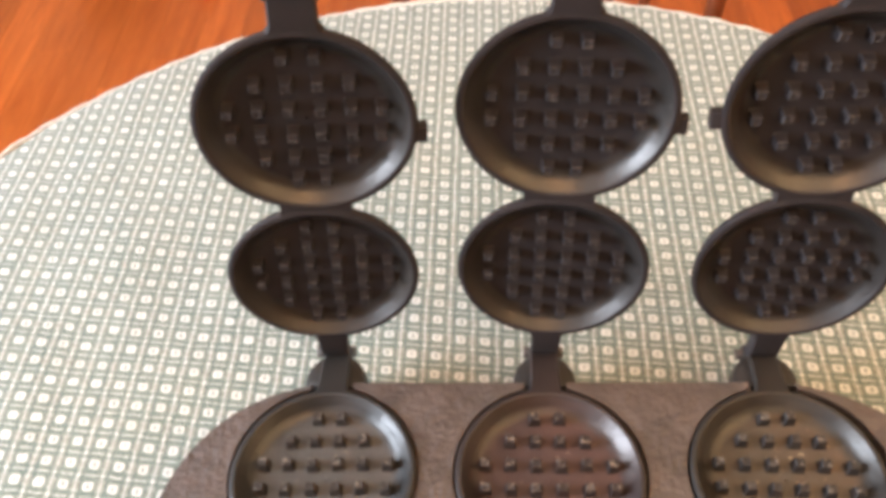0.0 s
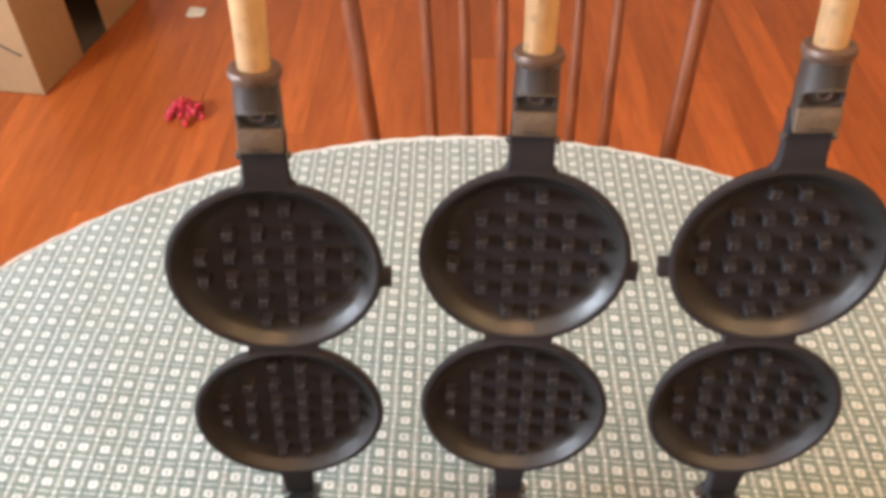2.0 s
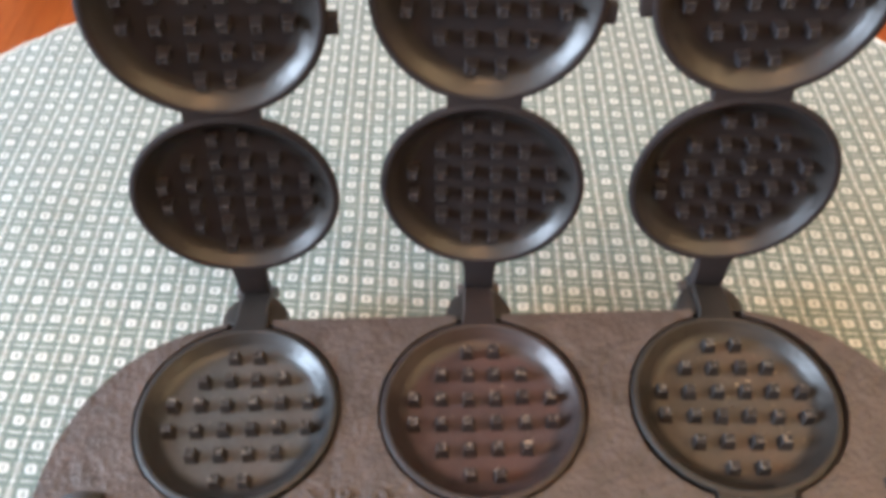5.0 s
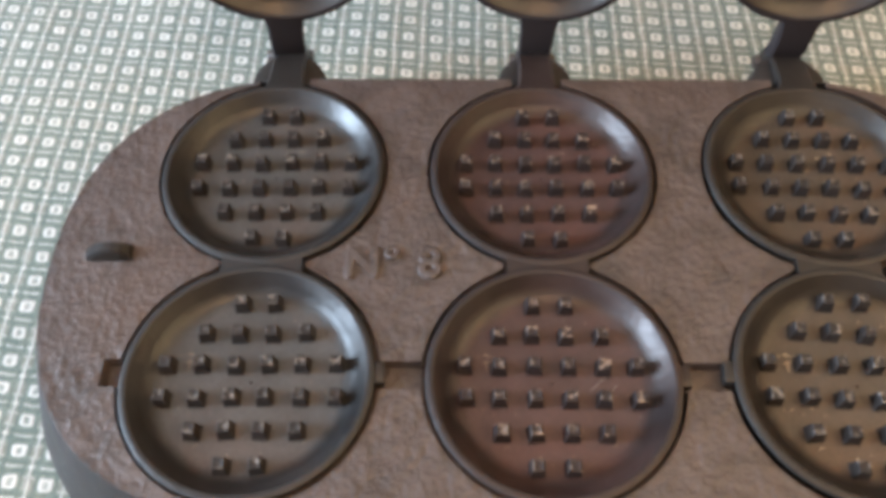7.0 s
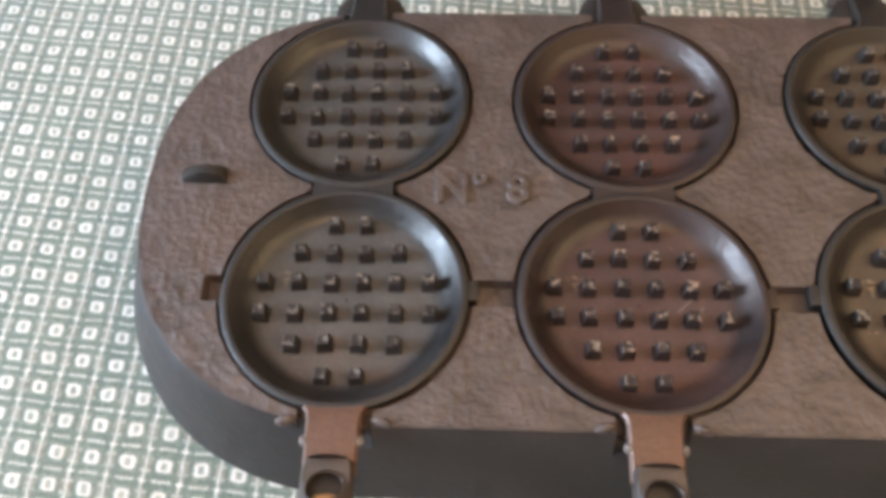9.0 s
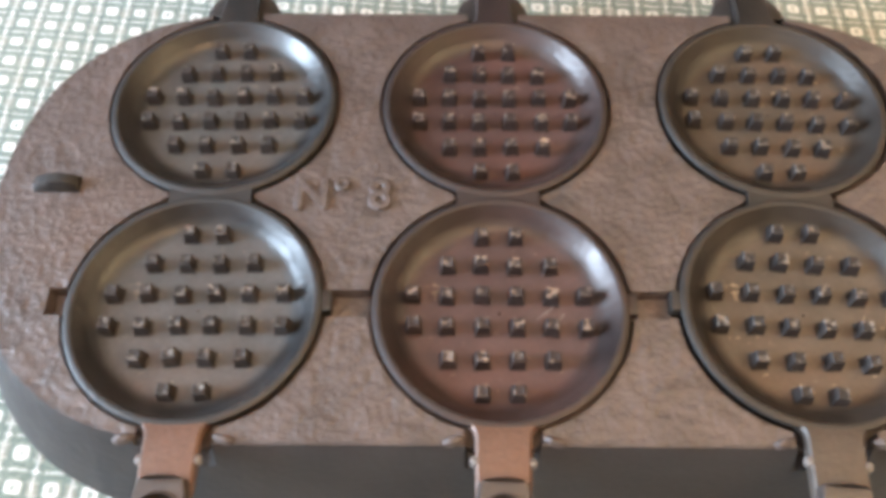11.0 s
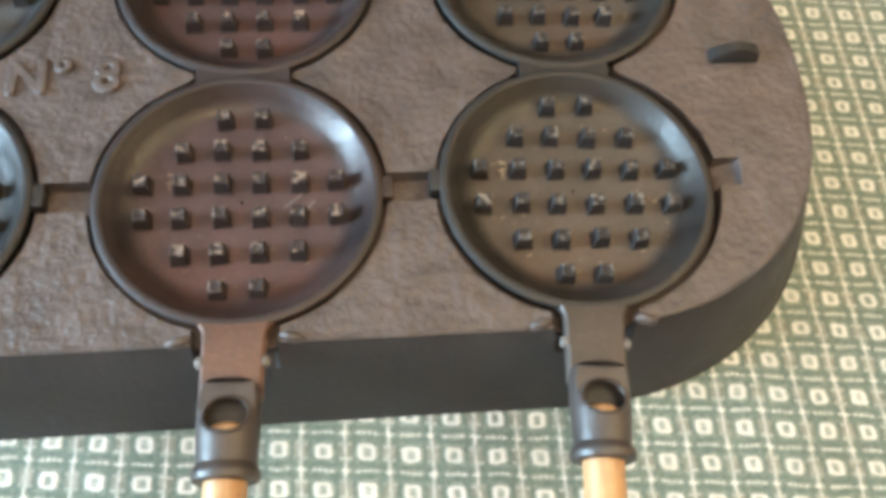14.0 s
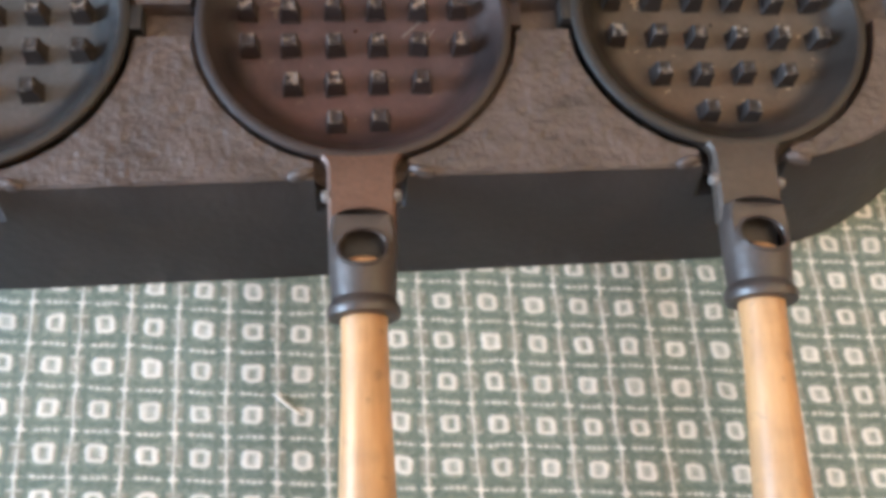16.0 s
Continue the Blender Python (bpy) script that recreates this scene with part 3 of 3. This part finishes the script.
text = bpy.data.curves.new("lettering", "FONT")
text.body, text.size, text.extrude, text.bevel_depth = "N\u00b0 8", 0.0280, 0.0006, 0.0013
text.space_character = 1.1
text.align_x, text.align_y = "CENTER", "CENTER"
text.materials.append(CAST)
letters = new("lettering", text)
tagged(letters, "raised cast lettering")
child(letters, base, Matrix.Translation((-0.0930, 0.0735, PLATE_Z + 0.0004)))


# the paddles: origin at the hinge, pans towards -y, open side up
LIP = 0.024
STUD_TOP = 0.0215
PAN_FLOOR = 0.0120


def build_paddle(nub_side, rim, reach, nub_y):
    bm = bmesh.new()
    prof = [(0.0008, PAN_FLOOR), (0.030, PAN_FLOOR), (0.0500, PAN_FLOOR), (0.0530, PAN_FLOOR + 0.0003), (0.0563, PAN_FLOOR + 0.0013), (0.0594, PAN_FLOOR + 0.0032),
            (0.0621, PAN_FLOOR + 0.0058), (0.0644, PAN_FLOOR + 0.0088), (0.0663, LIP - 0.0016), (0.0669, LIP - 0.0006), (0.0678, LIP), (rim - 0.0020, LIP - 0.0001), (rim - 0.0006, LIP - 0.0008), (rim, LIP - 0.0022),
            (rim - 0.0008, LIP - 0.0045), (0.0685, LIP - 0.011), (0.0640, LIP - 0.0158), (0.03, LIP - 0.0165), (0.0008, LIP - 0.0165)]
    for c in (CA, CB):
        add_lathe(bm, prof, 80, Matrix.Translation((0, c, 0)))
    # neck between the two pans
    rows = []
    for k in range(21):
        x = -0.0248 + 0.0496 * k / 20
        e = abs(x) / 0.0248
        y0 = CB + math.sqrt(0.0695 ** 2 - x * x)
        y1 = CA - math.sqrt(0.0695 ** 2 - x * x)
        pinch = 0.0012 * max(0.0, e - 0.85) / 0.15
        rows.append([bm.verts.new((x, y, z)) for y, z in ((y0 + pinch, LIP - 0.012), (y1 - pinch, LIP - 0.012), (y1 - pinch, LIP - 0.0007), (y0 + pinch, LIP - 0.0007))])
    for a, b in zip(rows, rows[1:]):
        for k in range(4):
            bm.faces.new((a[k], a[(k + 1) % 4], b[(k + 1) % 4], b[k]))
    bm.faces.new(rows[0])
    bm.faces.new(list(reversed(rows[-1])))
    # tab to the hinge
    add_strip(bm, 0.0132, [(CA + 0.0700, 0.010, LIP - 0.001, 0.0140), (CA + 0.080, 0.011, LIP - 0.002, 0.0122), (CA + 0.100, 0.006, LIP - 0.006, 0.0118),
                           (-0.010, -0.001, 0.011, 0.0116), (0.0, -0.005, 0.006, 0.0115), (0.004, -0.005, 0.002, 0.0115)])
    # side nub
    s = nub_side
    add_box(bm, (min(s * 0.069, s * reach), CB + nub_y - 0.0065, LIP - 0.010), (max(s * 0.069, s * reach), CB + nub_y + 0.0065, LIP - 0.0015), 0.0012)
    return bm


def build_arm(reach):
    """Flat bar from the nearer pan to the handle."""
    bm = bmesh.new()
    add_strip(bm, 0.0140, [(CB - 0.0690, 0.016, LIP - 0.0004, 0.0180), (CB - 0.0725, 0.017, LIP + 0.0003, 0.0154), (CB - 0.076, 0.0175, LIP + 0.0008, 0.0147), (CB - 0.090, 0.019, LIP + 0.0016, 0.0143),
                           (CB - 0.0975 - reach, 0.019, LIP + 0.0016, 0.0140)])
    return bm


def build_pin(side, y):
    """Round head of the pin through the arm."""
    bm = bmesh.new()
    add_lathe(bm, [(0.0005, 0.0), (0.0028, 0.0), (0.0029, 0.0020), (0.0022, 0.0031), (0.0005, 0.0036)], 14,
              Matrix.Translation((side * 0.0135, y, LIP - 0.001)) @ Matrix.Rotation(radians(90 * side), 4, "Y"), closed=False)
    return bm


def build_stud():
    bm = bmesh.new()
    rows = []
    h = STUD_TOP - PAN_FLOOR
    for half, z in ((0.0050, -0.0004), (0.0042, 0.0010), (0.0034, h - 0.0009), (0.0030, h - 0.0002), (0.0023, h), (0.0014, h - 0.0005)):
        rows.append([bm.verts.new((sx * half, sy * half, z)) for sx, sy in ((-1, -1), (1, -1), (1, 1), (-1, 1))])
    for a, b in zip(rows, rows[1:]):
        for k in range(4):
            bm.faces.new((a[k], a[(k + 1) % 4], b[(k + 1) % 4], b[k]))
    bm.faces.new(rows[-1])
    me = bpy.data.meshes.new("stud")
    bm.to_mesh(me)
    bm.free()
    return me


STUD_ROWS = (2, 4, 6, 6, 4, 2)
STUD_STEP = 0.0196
stud_mesh = {}
for mat, stud_mat in ((PAN_GREY_REFLECT, STUD), (PAN_RED_REFLECT, STUD_RED_REFLECT), (PAN_OLIVE, STUD), (LID, STUD_LID)):
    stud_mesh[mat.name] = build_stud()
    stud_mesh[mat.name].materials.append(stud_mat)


def build_socket(length, middle, half_length, half_angle):
    """Iron tube with an oval opening on top, ending in a rolled collar; along -y from the arm."""
    bm = bmesh.new()
    turn = Matrix.Translation((0, CB - 0.091, 0.0245)) @ Matrix.Rotation(radians(90), 4, "X")
    seg = 72
    n = round((length - 0.008) / 0.0008)
    hs = [0.0008 * k for k in range(n + 1)]
    end = hs[-1]
    outer = [(0.0130 + 0.0010 * min(1, h / 0.008) - 0.0008 * max(0, (h - 0.6 * end) / (0.4 * end)), h) for h in hs]

    def hole(j, k):
        if j >= len(hs) - 1:
            return False
        h = (hs[j] + hs[j + 1]) / 2
        a = 2 * math.pi * (k + 0.5) / seg - math.pi / 2
        a = (a + math.pi) % (2 * math.pi) - math.pi
        return ((h - middle) / half_length) ** 2 + (a / half_angle) ** 2 < 1.0

    tube = add_lathe(bm, outer, seg, turn, closed=False, skip=hole)
    tube += add_lathe(bm, [(r - 0.0026, h) for r, h in outer], seg, turn, closed=False, skip=hole)
    # the mouth towards the arm is flattened on top
    for k, ring in enumerate(tube):
        h = hs[k % len(hs)]
        flat = max(0.0, min(1.0, (middle + 0.004 - h) / 0.008))
        lid = 0.0245 + (0.0068 if k < len(hs) else 0.0046)
        for v in ring:
            if v.co.z > lid:
                v.co.z += (lid - v.co.z) * flat
    # raised lip round the opening
    lip = []
    for k in range(40):
        t = 2 * math.pi * k / 40
        h, a = middle + (half_length + 0.0002) * math.cos(t), (half_angle + 0.03) * math.sin(t)
        flat = max(0.0, min(1.0, (middle + 0.004 - h) / 0.008))
        r = 0.0138
        x, z = r * math.sin(a), 0.0245 + r * math.cos(a)
        z = min(z, z + (0.0245 + 0.0068 - z) * flat)
        lip.append(Vector((x, CB - 0.091 - h, z)))
    rings = []
    for k, c in enumerate(lip):
        out = (c - Vector((0, CB - 0.091 - middle, 0.0245 + 0.012))).normalized()
        up = Vector((0, 0, 1))
        rings.append([bm.verts.new(c + 0.0011 * (math.cos(q) * out + math.sin(q) * up)) for q in (0, math.pi / 3, 2 * math.pi / 3, math.pi, 4 * math.pi / 3, 5 * math.pi / 3)])
    for a, b in zip(rings, rings[1:] + rings[:1]):
        for k in range(6):
            bm.faces.new((a[k], a[(k + 1) % 6], b[(k + 1) % 6], b[k]))
    # closed head of the tube
    add_lathe(bm, [(0.0130, 0.0), (0.0110, -0.0012), (0.0004, -0.0012)], seg, turn, closed=False)
    add_lathe(bm, [(0.0131, end - 0.0005), (0.0136, end + 0.0010), (0.0148, end + 0.0028), (0.0151, end + 0.0050), (0.0144, end + 0.0070), (0.0120, end + 0.0078), (0.0092, end + 0.0074), (0.0092, end - 0.0005)], 44, turn)
    return bm


def build_handle():
    bm = bmesh.new()
    turn = Matrix.Translation((0, CB - 0.091, 0.0245)) @ Matrix.Rotation(radians(90), 4, "X")
    add_lathe(bm, [(0.0004, 0.0195), (0.0060, 0.0201), (0.0090, 0.0222), (0.0095, 0.045), (0.0093, 0.052), (0.0096, 0.075), (0.0106, 0.105), (0.0112, 0.130), (0.0108, 0.150), (0.0090, 0.162), (0.0055, 0.168), (0.0004, 0.169)], 32, turn, closed=False)
    return bm


def loose_mesh(name, bm, material):
    """A mesh for several objects to share."""
    ob = part(name, bm, material)
    me = ob.data
    bpy.data.objects.remove(ob)
    return me


socket_mesh = loose_mesh("socket", build_socket(0.0435, 0.0150, 0.0085, 0.80), SOCKET)
slot_mesh = loose_mesh("socket", build_socket(0.0480, 0.0185, 0.0062, 1.05), SOCKET)
handle_mesh = loose_mesh("wooden_handle", build_handle(), HANDLE)


def paddle(name, label, nub_side, material, place, reach, bend=0.0, arm_material=None):
    uneven = material is PAN_OLIVE
    ob = part(name, build_paddle(nub_side, *((0.0725, 0.0785, 0.0085) if material is LID else (0.0721, 0.0770, SLOT_Y))), material, label=label)
    child(ob, iron_set, place)
    for c in (CA, CB):
        # the nearer pan of the olive-brown pair has a coarser grid, off its middle
        step_x, step_y, dx, dy = (0.0200, 0.0203, 0.0008, 0.0014) if uneven and c == CB else (STUD_STEP, STUD_STEP, 0.0006, 0.0008) if uneven else (STUD_STEP, STUD_STEP, 0.0, 0.0)
        for j, count in enumerate(STUD_ROWS):
            for i in range(count):
                st = new("stud", stud_mesh[material.name])
                st.parent = ob
                wob = 0.0006
                st.location = ((i - (count - 1) / 2) * step_x + dx + random.uniform(-wob, wob), c + (2.5 - j) * step_y + dy + random.uniform(-wob, wob), PAN_FLOOR)
                st.rotation_euler = (0, 0, radians(random.uniform(-6, 6)))
    lid = material is LID
    # the arm and the handle are bent a little out of line
    out = Matrix.Translation((0, CB - 0.070, 0)) @ Matrix.Rotation(radians(bend), 4, "Z") @ Matrix.Translation((0, -CB + 0.070, 0))
    bar = part("arm", build_arm(reach), material if lid else arm_material, ob, "" if lid else "bare rusty-brown iron arm" if arm_material is ARM else "dark-brown iron arm, darkened for weaker light")
    bar.matrix_basis = out
    for side in (-1, 1):
        pin = part("pin", build_pin(side, CB - (0.0935 if lid else 0.0885)), SOCKET if lid else STEEL, ob, "" if lid else "worn steel pin head")
        pin.matrix_basis = out
    so = tagged(new("socket", slot_mesh if lid else socket_mesh), "iron handle socket with an oval opening")
    so.parent = ob
    ha = tagged(new("wooden_handle", handle_mesh), "worn pale wooden handle")
    ha.parent = ob
    so.matrix_basis = out @ Matrix.Translation((0, -reach, 0))
    ha.matrix_basis = out @ Matrix.Translation((0, -reach + (0.0 if lid else 0.0025), 0))
    if not lid:
        # added iron floor of the opening, black for the shade inside
        bed = bmesh.new()
        y = CB - 0.091 - reach
        add_box(bed, (-0.0098, y - 0.0215, 0.0225), (0.0098, y - 0.0050, 0.0262), 0.0008)
        part("socket_bed", bed, SOOT_SHADE, ob).matrix_basis = out
    if lid:
        # bare face plate below the slot, cloth light painted into its tan, and the ring in the slot
        bm = bmesh.new()
        y = CB - 0.091 - reach
        add_box(bm, (-0.0132, y - 0.0115, 0.0285), (0.0132, y + 0.0045, 0.0335), 0.0016)
        part("face_plate", bm, TAN_IRON, ob, "scuffed iron face plate, tan with painted cloth reflection")
        bm = bmesh.new()
        add_lathe(bm, [(0.0031 + 0.0008 * math.cos(q), 0.0008 * math.sin(q)) for q in (0, 1.05, 2.09, 3.14, 4.19, 5.24)], 24,
                  Matrix.Translation((0, y - 0.0205, 0.0330)) @ Matrix.Diagonal((1.3, 1, 1, 1)))
        bed = bmesh.new()
        add_box(bed, (-0.0104, y - 0.0262, 0.0255), (0.0104, y - 0.0110, 0.0305), 0.0006)
        part("slot_bed", bed, SOCKET, ob)
        cuff = bmesh.new()
        add_lathe(cuff, [(0.0136, 0.0402), (0.0142, 0.0412), (0.0152, 0.0428), (0.0155, 0.0450), (0.0147, 0.0473), (0.0122, 0.0482), (0.0100, 0.0481), (0.0118, 0.0440)], 44,
                  Matrix.Translation((0, y, 0.0245)) @ Matrix.Rotation(radians(90), 4, "X"))
        part("collar", cuff, ARM, ob, "rust-brown rolled collar")
        part("ring", bm, ARM, ob, "rusty iron ring in the slot")
    return ob


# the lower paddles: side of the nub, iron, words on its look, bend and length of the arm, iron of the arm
LOWER = ((1, PAN_GREY_REFLECT, "grey-reflecting", 0.0, 0.0090, ARM), (1, PAN_RED_REFLECT, "reddish-reflecting", -1.2, 0.0090, ARM), (-1, PAN_OLIVE, "olive-brown", -3.5, 0.0110, SHADED_ARM))
lower = []
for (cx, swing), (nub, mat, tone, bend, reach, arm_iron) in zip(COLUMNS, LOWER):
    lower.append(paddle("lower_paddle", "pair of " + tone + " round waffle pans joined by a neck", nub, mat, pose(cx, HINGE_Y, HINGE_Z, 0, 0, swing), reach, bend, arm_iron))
# two short scratches on the floor of the middle paddle's front pan
for x, y, turn, length in ((0.0265, CB + 0.001, 42, 0.013), (0.0345, CB - 0.003, 55, 0.009)):
    bm = bmesh.new()
    add_box(bm, (-length / 2, -0.00035, -0.0002), (length / 2, 0.00035, 0.00025), 0.0001)
    mark = part("scratch", bm, STEEL, lower[1], "pale scratch in the seasoning")
    mark.matrix_basis = pose(x, y, PAN_FLOOR, 0, 0, turn)
# upper paddles: middle of the nearer pan, lean back, tilt and yaw
UPPER = ((1, (-0.1695, 0.2575, 0.9183), 4.9, 4.3, 5.1), (1, (0.0039, 0.2647, 0.9143), 8.1, 1.1, -2.8), (-1, (0.1797, 0.2586, 0.9188), 7.8, -1.3, -2.0))
for nub, mid, lean, tilt, yaw in UPPER:
    stand = Matrix.Translation(mid) @ Matrix.Rotation(radians(yaw), 4, "Z") @ Matrix.Rotation(radians(tilt), 4, "Y") @ Matrix.Rotation(radians(-lean), 4, "X")
    turned = stand @ pose(0, 0, 0, -90) @ pose(0, 0, 0, 0, 180) @ Matrix.Translation((0, -CA, -LIP))
    paddle("upper_paddle", "pair of blackened waffle pans standing open, darkened for shade", -nub, LID, turned, 0.0140)
    bm = bmesh.new()
    add_lathe(bm, [(0.0005, -0.017), (0.0042, -0.017), (0.005, -0.0155), (0.005, 0.0155), (0.0042, 0.017), (0.0005, 0.017)], 18, closed=False)
    hinge = turned.translation
    child(part("hinge_pin", bm, SOCKET), iron_set, pose(hinge.x, hinge.y, hinge.z, 0, 90, 0))


# short loose thread on the cloth beside the middle handle
bm = bmesh.new()
rings = []
for k in range(9):
    t = k / 8
    c = Vector((-0.0436 + 0.0128 * t, -0.1580 - 0.0104 * t - 0.0008 * math.sin(math.pi * t), CLOTH_Z + 0.0009 + 0.0006 * math.sin(5 * t)))
    w = 0.0010 if 0 < k < 8 else 0.0005
    rings.append([bm.verts.new(c + w * Vector((0.63 * math.cos(q), 0.78 * math.cos(q), math.sin(q)))) for q in (0, 1.047, 2.094, 3.142, 4.189, 5.236)])
for a, b in zip(rings, rings[1:]):
    for k in range(6):
        bm.faces.new((a[k], a[(k + 1) % 6], b[(k + 1) % 6], b[k]))
bm.faces.new(rings[0])
bm.faces.new(list(reversed(rings[-1])))
tagged(part("loose_thread", bm, HEM), "short pale loose thread lying on the check tablecloth", "thread")

# ---- chair behind the table ----
def spindle(bm, a, b, r0, r1):
    a, b = Vector(a), Vector(b)
    turn = (b - a).to_track_quat("Z", "Y").to_matrix().to_4x4()
    l = (b - a).length
    add_lathe(bm, [(0.0005, 0), (r0, 0), (r1, l * 0.3), (r1, l * 0.7), (r0, l), (0.0005, l)], 14, Matrix.Translation(a) @ turn, closed=False)


def build_chair():
    chair = tagged(new("dining_chair"), "cherry-stained spindle-back wooden chair pushed up to the table", "chair")
    cx, by = 0.053, 0.905
    bm = bmesh.new()
    add_box(bm, (cx - 0.215, by - 0.40, 0.42), (cx + 0.215, by + 0.02, 0.452), 0.012)
    part("seat", bm, CHAIRWOOD, chair)
    for s in (-1, 1):
        for y0, y1 in ((by - 0.36, by - 0.39), (by - 0.02, by + 0.06)):
            bm = bmesh.new()
            spindle(bm, (cx + s * 0.18, y0, 0.425), (cx + s * 0.21, y1, 0.0), 0.015, 0.019)
            part("leg", bm, CHAIRWOOD, chair)
        bm = bmesh.new()
        x0, x1 = cx + s * 0.213 + 0.005, cx + s * 0.262 + 0.005
        spindle(bm, (x0, by, 0.44), (x1, by + 0.11, 1.04), 0.011, 0.0135)
        part("back_post", bm, CHAIRWOOD, chair)
        bm = bmesh.new()
        spindle(bm, (cx + s * 0.19, by - 0.36, 0.2), (cx + s * 0.195, by + 0.02, 0.2), 0.008, 0.011)
        part("stretcher", bm, CHAIRWOOD, chair)
    for k in range(6):
        bm = bmesh.new()
        u = (k - 2.5) * 0.0545
        spindle(bm, (cx + u * 0.92, by, 0.445), (cx + u * 1.04, by + 0.107, 1.0), 0.0065, 0.0085)
        part("spindle", bm, CHAIRWOOD, chair)
    bm = bmesh.new()
    add_box(bm, (cx - 0.275, by + 0.095, 0.985), (cx + 0.275, by + 0.125, 1.06), 0.008)
    part("top_rail", bm, CHAIRWOOD, chair)


build_chair()


# ---- things on the floor ----
def build_box():
    card = tagged(new("cardboard_box"), "brown cardboard box with an open side, on the floor", "box")
    m = pose(-1.346, 2.135, 0.004, 0, 0, -11)
    card.matrix_basis = m
    t, w, d, h = 0.006, 0.42, 0.70, 0.42

    def sheet(name, lo, hi, mat=CARD):
        bm = bmesh.new()
        add_box(bm, lo, hi, 0.0012)
        return part(name, bm, mat, card)

    sheet("front_panel", (-w, 0, 0), (0, t, h))
    sheet("rear_panel", (-w, d - t, 0), (0, d, h))
    sheet("side_panel", (-w, t, 0), (-w + t, d - t, h))
    sheet("bottom_panel", (-w + t, t, 0), (-t, d - t, t), CARD_SHADED)
    # unseen top, added to keep light out of the box
    sheet("unseen_top_panel", (-w, 0, h), (0, d, h + t))
    # slit in the near side, painted in as a raised dark strip
    bm = bmesh.new()
    add_box(bm, (-0.075, -0.0045, -0.003), (0.0, 0.0, 0.003), 0.0008, pose(-0.028, 0, 0.138, 0, 28, 0))
    part("slit", bm, CARD_SHADED, card, "dark strip painted in for a slit")
    # the side facing the room stands open between two flaps
    sheet("near_flap", (-t, t, 0), (0, 0.240, h))
    sheet("far_flap", (-t, 0.405, 0), (0, d - t, h))


build_box()


def build_red():
    toy = tagged(new("red_toy"), "small red plastic cluster toy lying on the floorboards", "toy")
    toy.location = (-0.870, 2.010, 0)
    toy.scale = (0.84, 0.96, 1.1)
    rng = random.Random(4)
    for k in range(30):
        a, r = 2 * math.pi * k / 30 * 7 + rng.uniform(-0.3, 0.3), (0.008, 0.020, 0.032, 0.042, 0.053)[k % 5]
        bm = bmesh.new()
        m = Matrix.Translation((r * math.cos(a) * 1.15, r * math.sin(a) * 0.95, 0.0115 + (0.060 - 0.9 * r if r < 0.05 else 0.0) * (0.35 + 0.65 * rng.random()))) @ Matrix.Rotation(a, 4, "Z")
        add_lathe(bm, [(0.0006, -0.0112), (0.008, -0.010), (0.0125, -0.002), (0.011, 0.006), (0.005, 0.0105), (0.0006, 0.0112)], 14, m @ Matrix.Diagonal((1.25, 0.75, 1, 1)), closed=False)
        part("bead", bm, RED, toy)


build_red()
bm = bmesh.new()
pts = [(0.045, 0.03), (-0.04, 0.035), (-0.05, -0.025), (0.0, -0.032), (0.05, -0.02)]
lo = [bm.verts.new((x, y, 0.0015)) for x, y in pts]
hi = [bm.verts.new((x, y, 0.004 + 0.008 * (k % 2))) for k, (x, y) in enumerate(pts)]
bm.faces.new(hi)
bm.faces.new(list(reversed(lo)))
for k in range(5):
    bm.faces.new((lo[k], lo[(k + 1) % 5], hi[(k + 1) % 5], hi[k]))
scrap = tagged(part("paper_scrap", bm, PAPER), "small crumpled scrap of pale paper on the floorboards", "paper")
scrap.location = (-0.985, 2.66, 0)
scrap.scale = (0.68, 0.9, 1)

# ---- floorboards ----
BOARD = 0.115
rng = random.Random(11)
board_meshes = []
for k, length in enumerate((1.1, 1.5, 1.9, 2.3)):
    bm = bmesh.new()
    w = BOARD / 2 - 0.0003
    rings = []
    for y in (0.0, length - 0.001):
        rings.append([bm.verts.new((x, y, z)) for x, z in ((-w, -0.012), (w, -0.012), (w, -0.0005), (w - 0.0007, 0.0), (-w + 0.0007, 0.0), (-w, -0.0005))])
    for i in range(6):
        bm.faces.new((rings[0][i], rings[0][(i + 1) % 6], rings[1][(i + 1) % 6], rings[1][i]))
    bm.faces.new(rings[0])
    bm.faces.new(list(reversed(rings[1])))
    bmesh.ops.recalc_face_normals(bm, faces=bm.faces)
    me = bpy.data.meshes.new("floorboard")
    bm.to_mesh(me)
    bm.free()
    me.materials.append(FLOORWOOD)
    board_meshes.append((length, me))
x = X0 + BOARD / 2
while x < X1 + 0.05:
    y = Y0
    while y < Y1 - 0.01:
        length, me = rng.choice(board_meshes)
        cut = rng.uniform(0.4, 1.0) if y == Y0 else 1.0
        cut = min(cut, (Y1 - y) / length)
        ob = new("floorboard", me)
        ob.location, ob.scale.y = (x, y, 0), cut
        ob.parent = floor
        y += length * cut
    x += BOARD
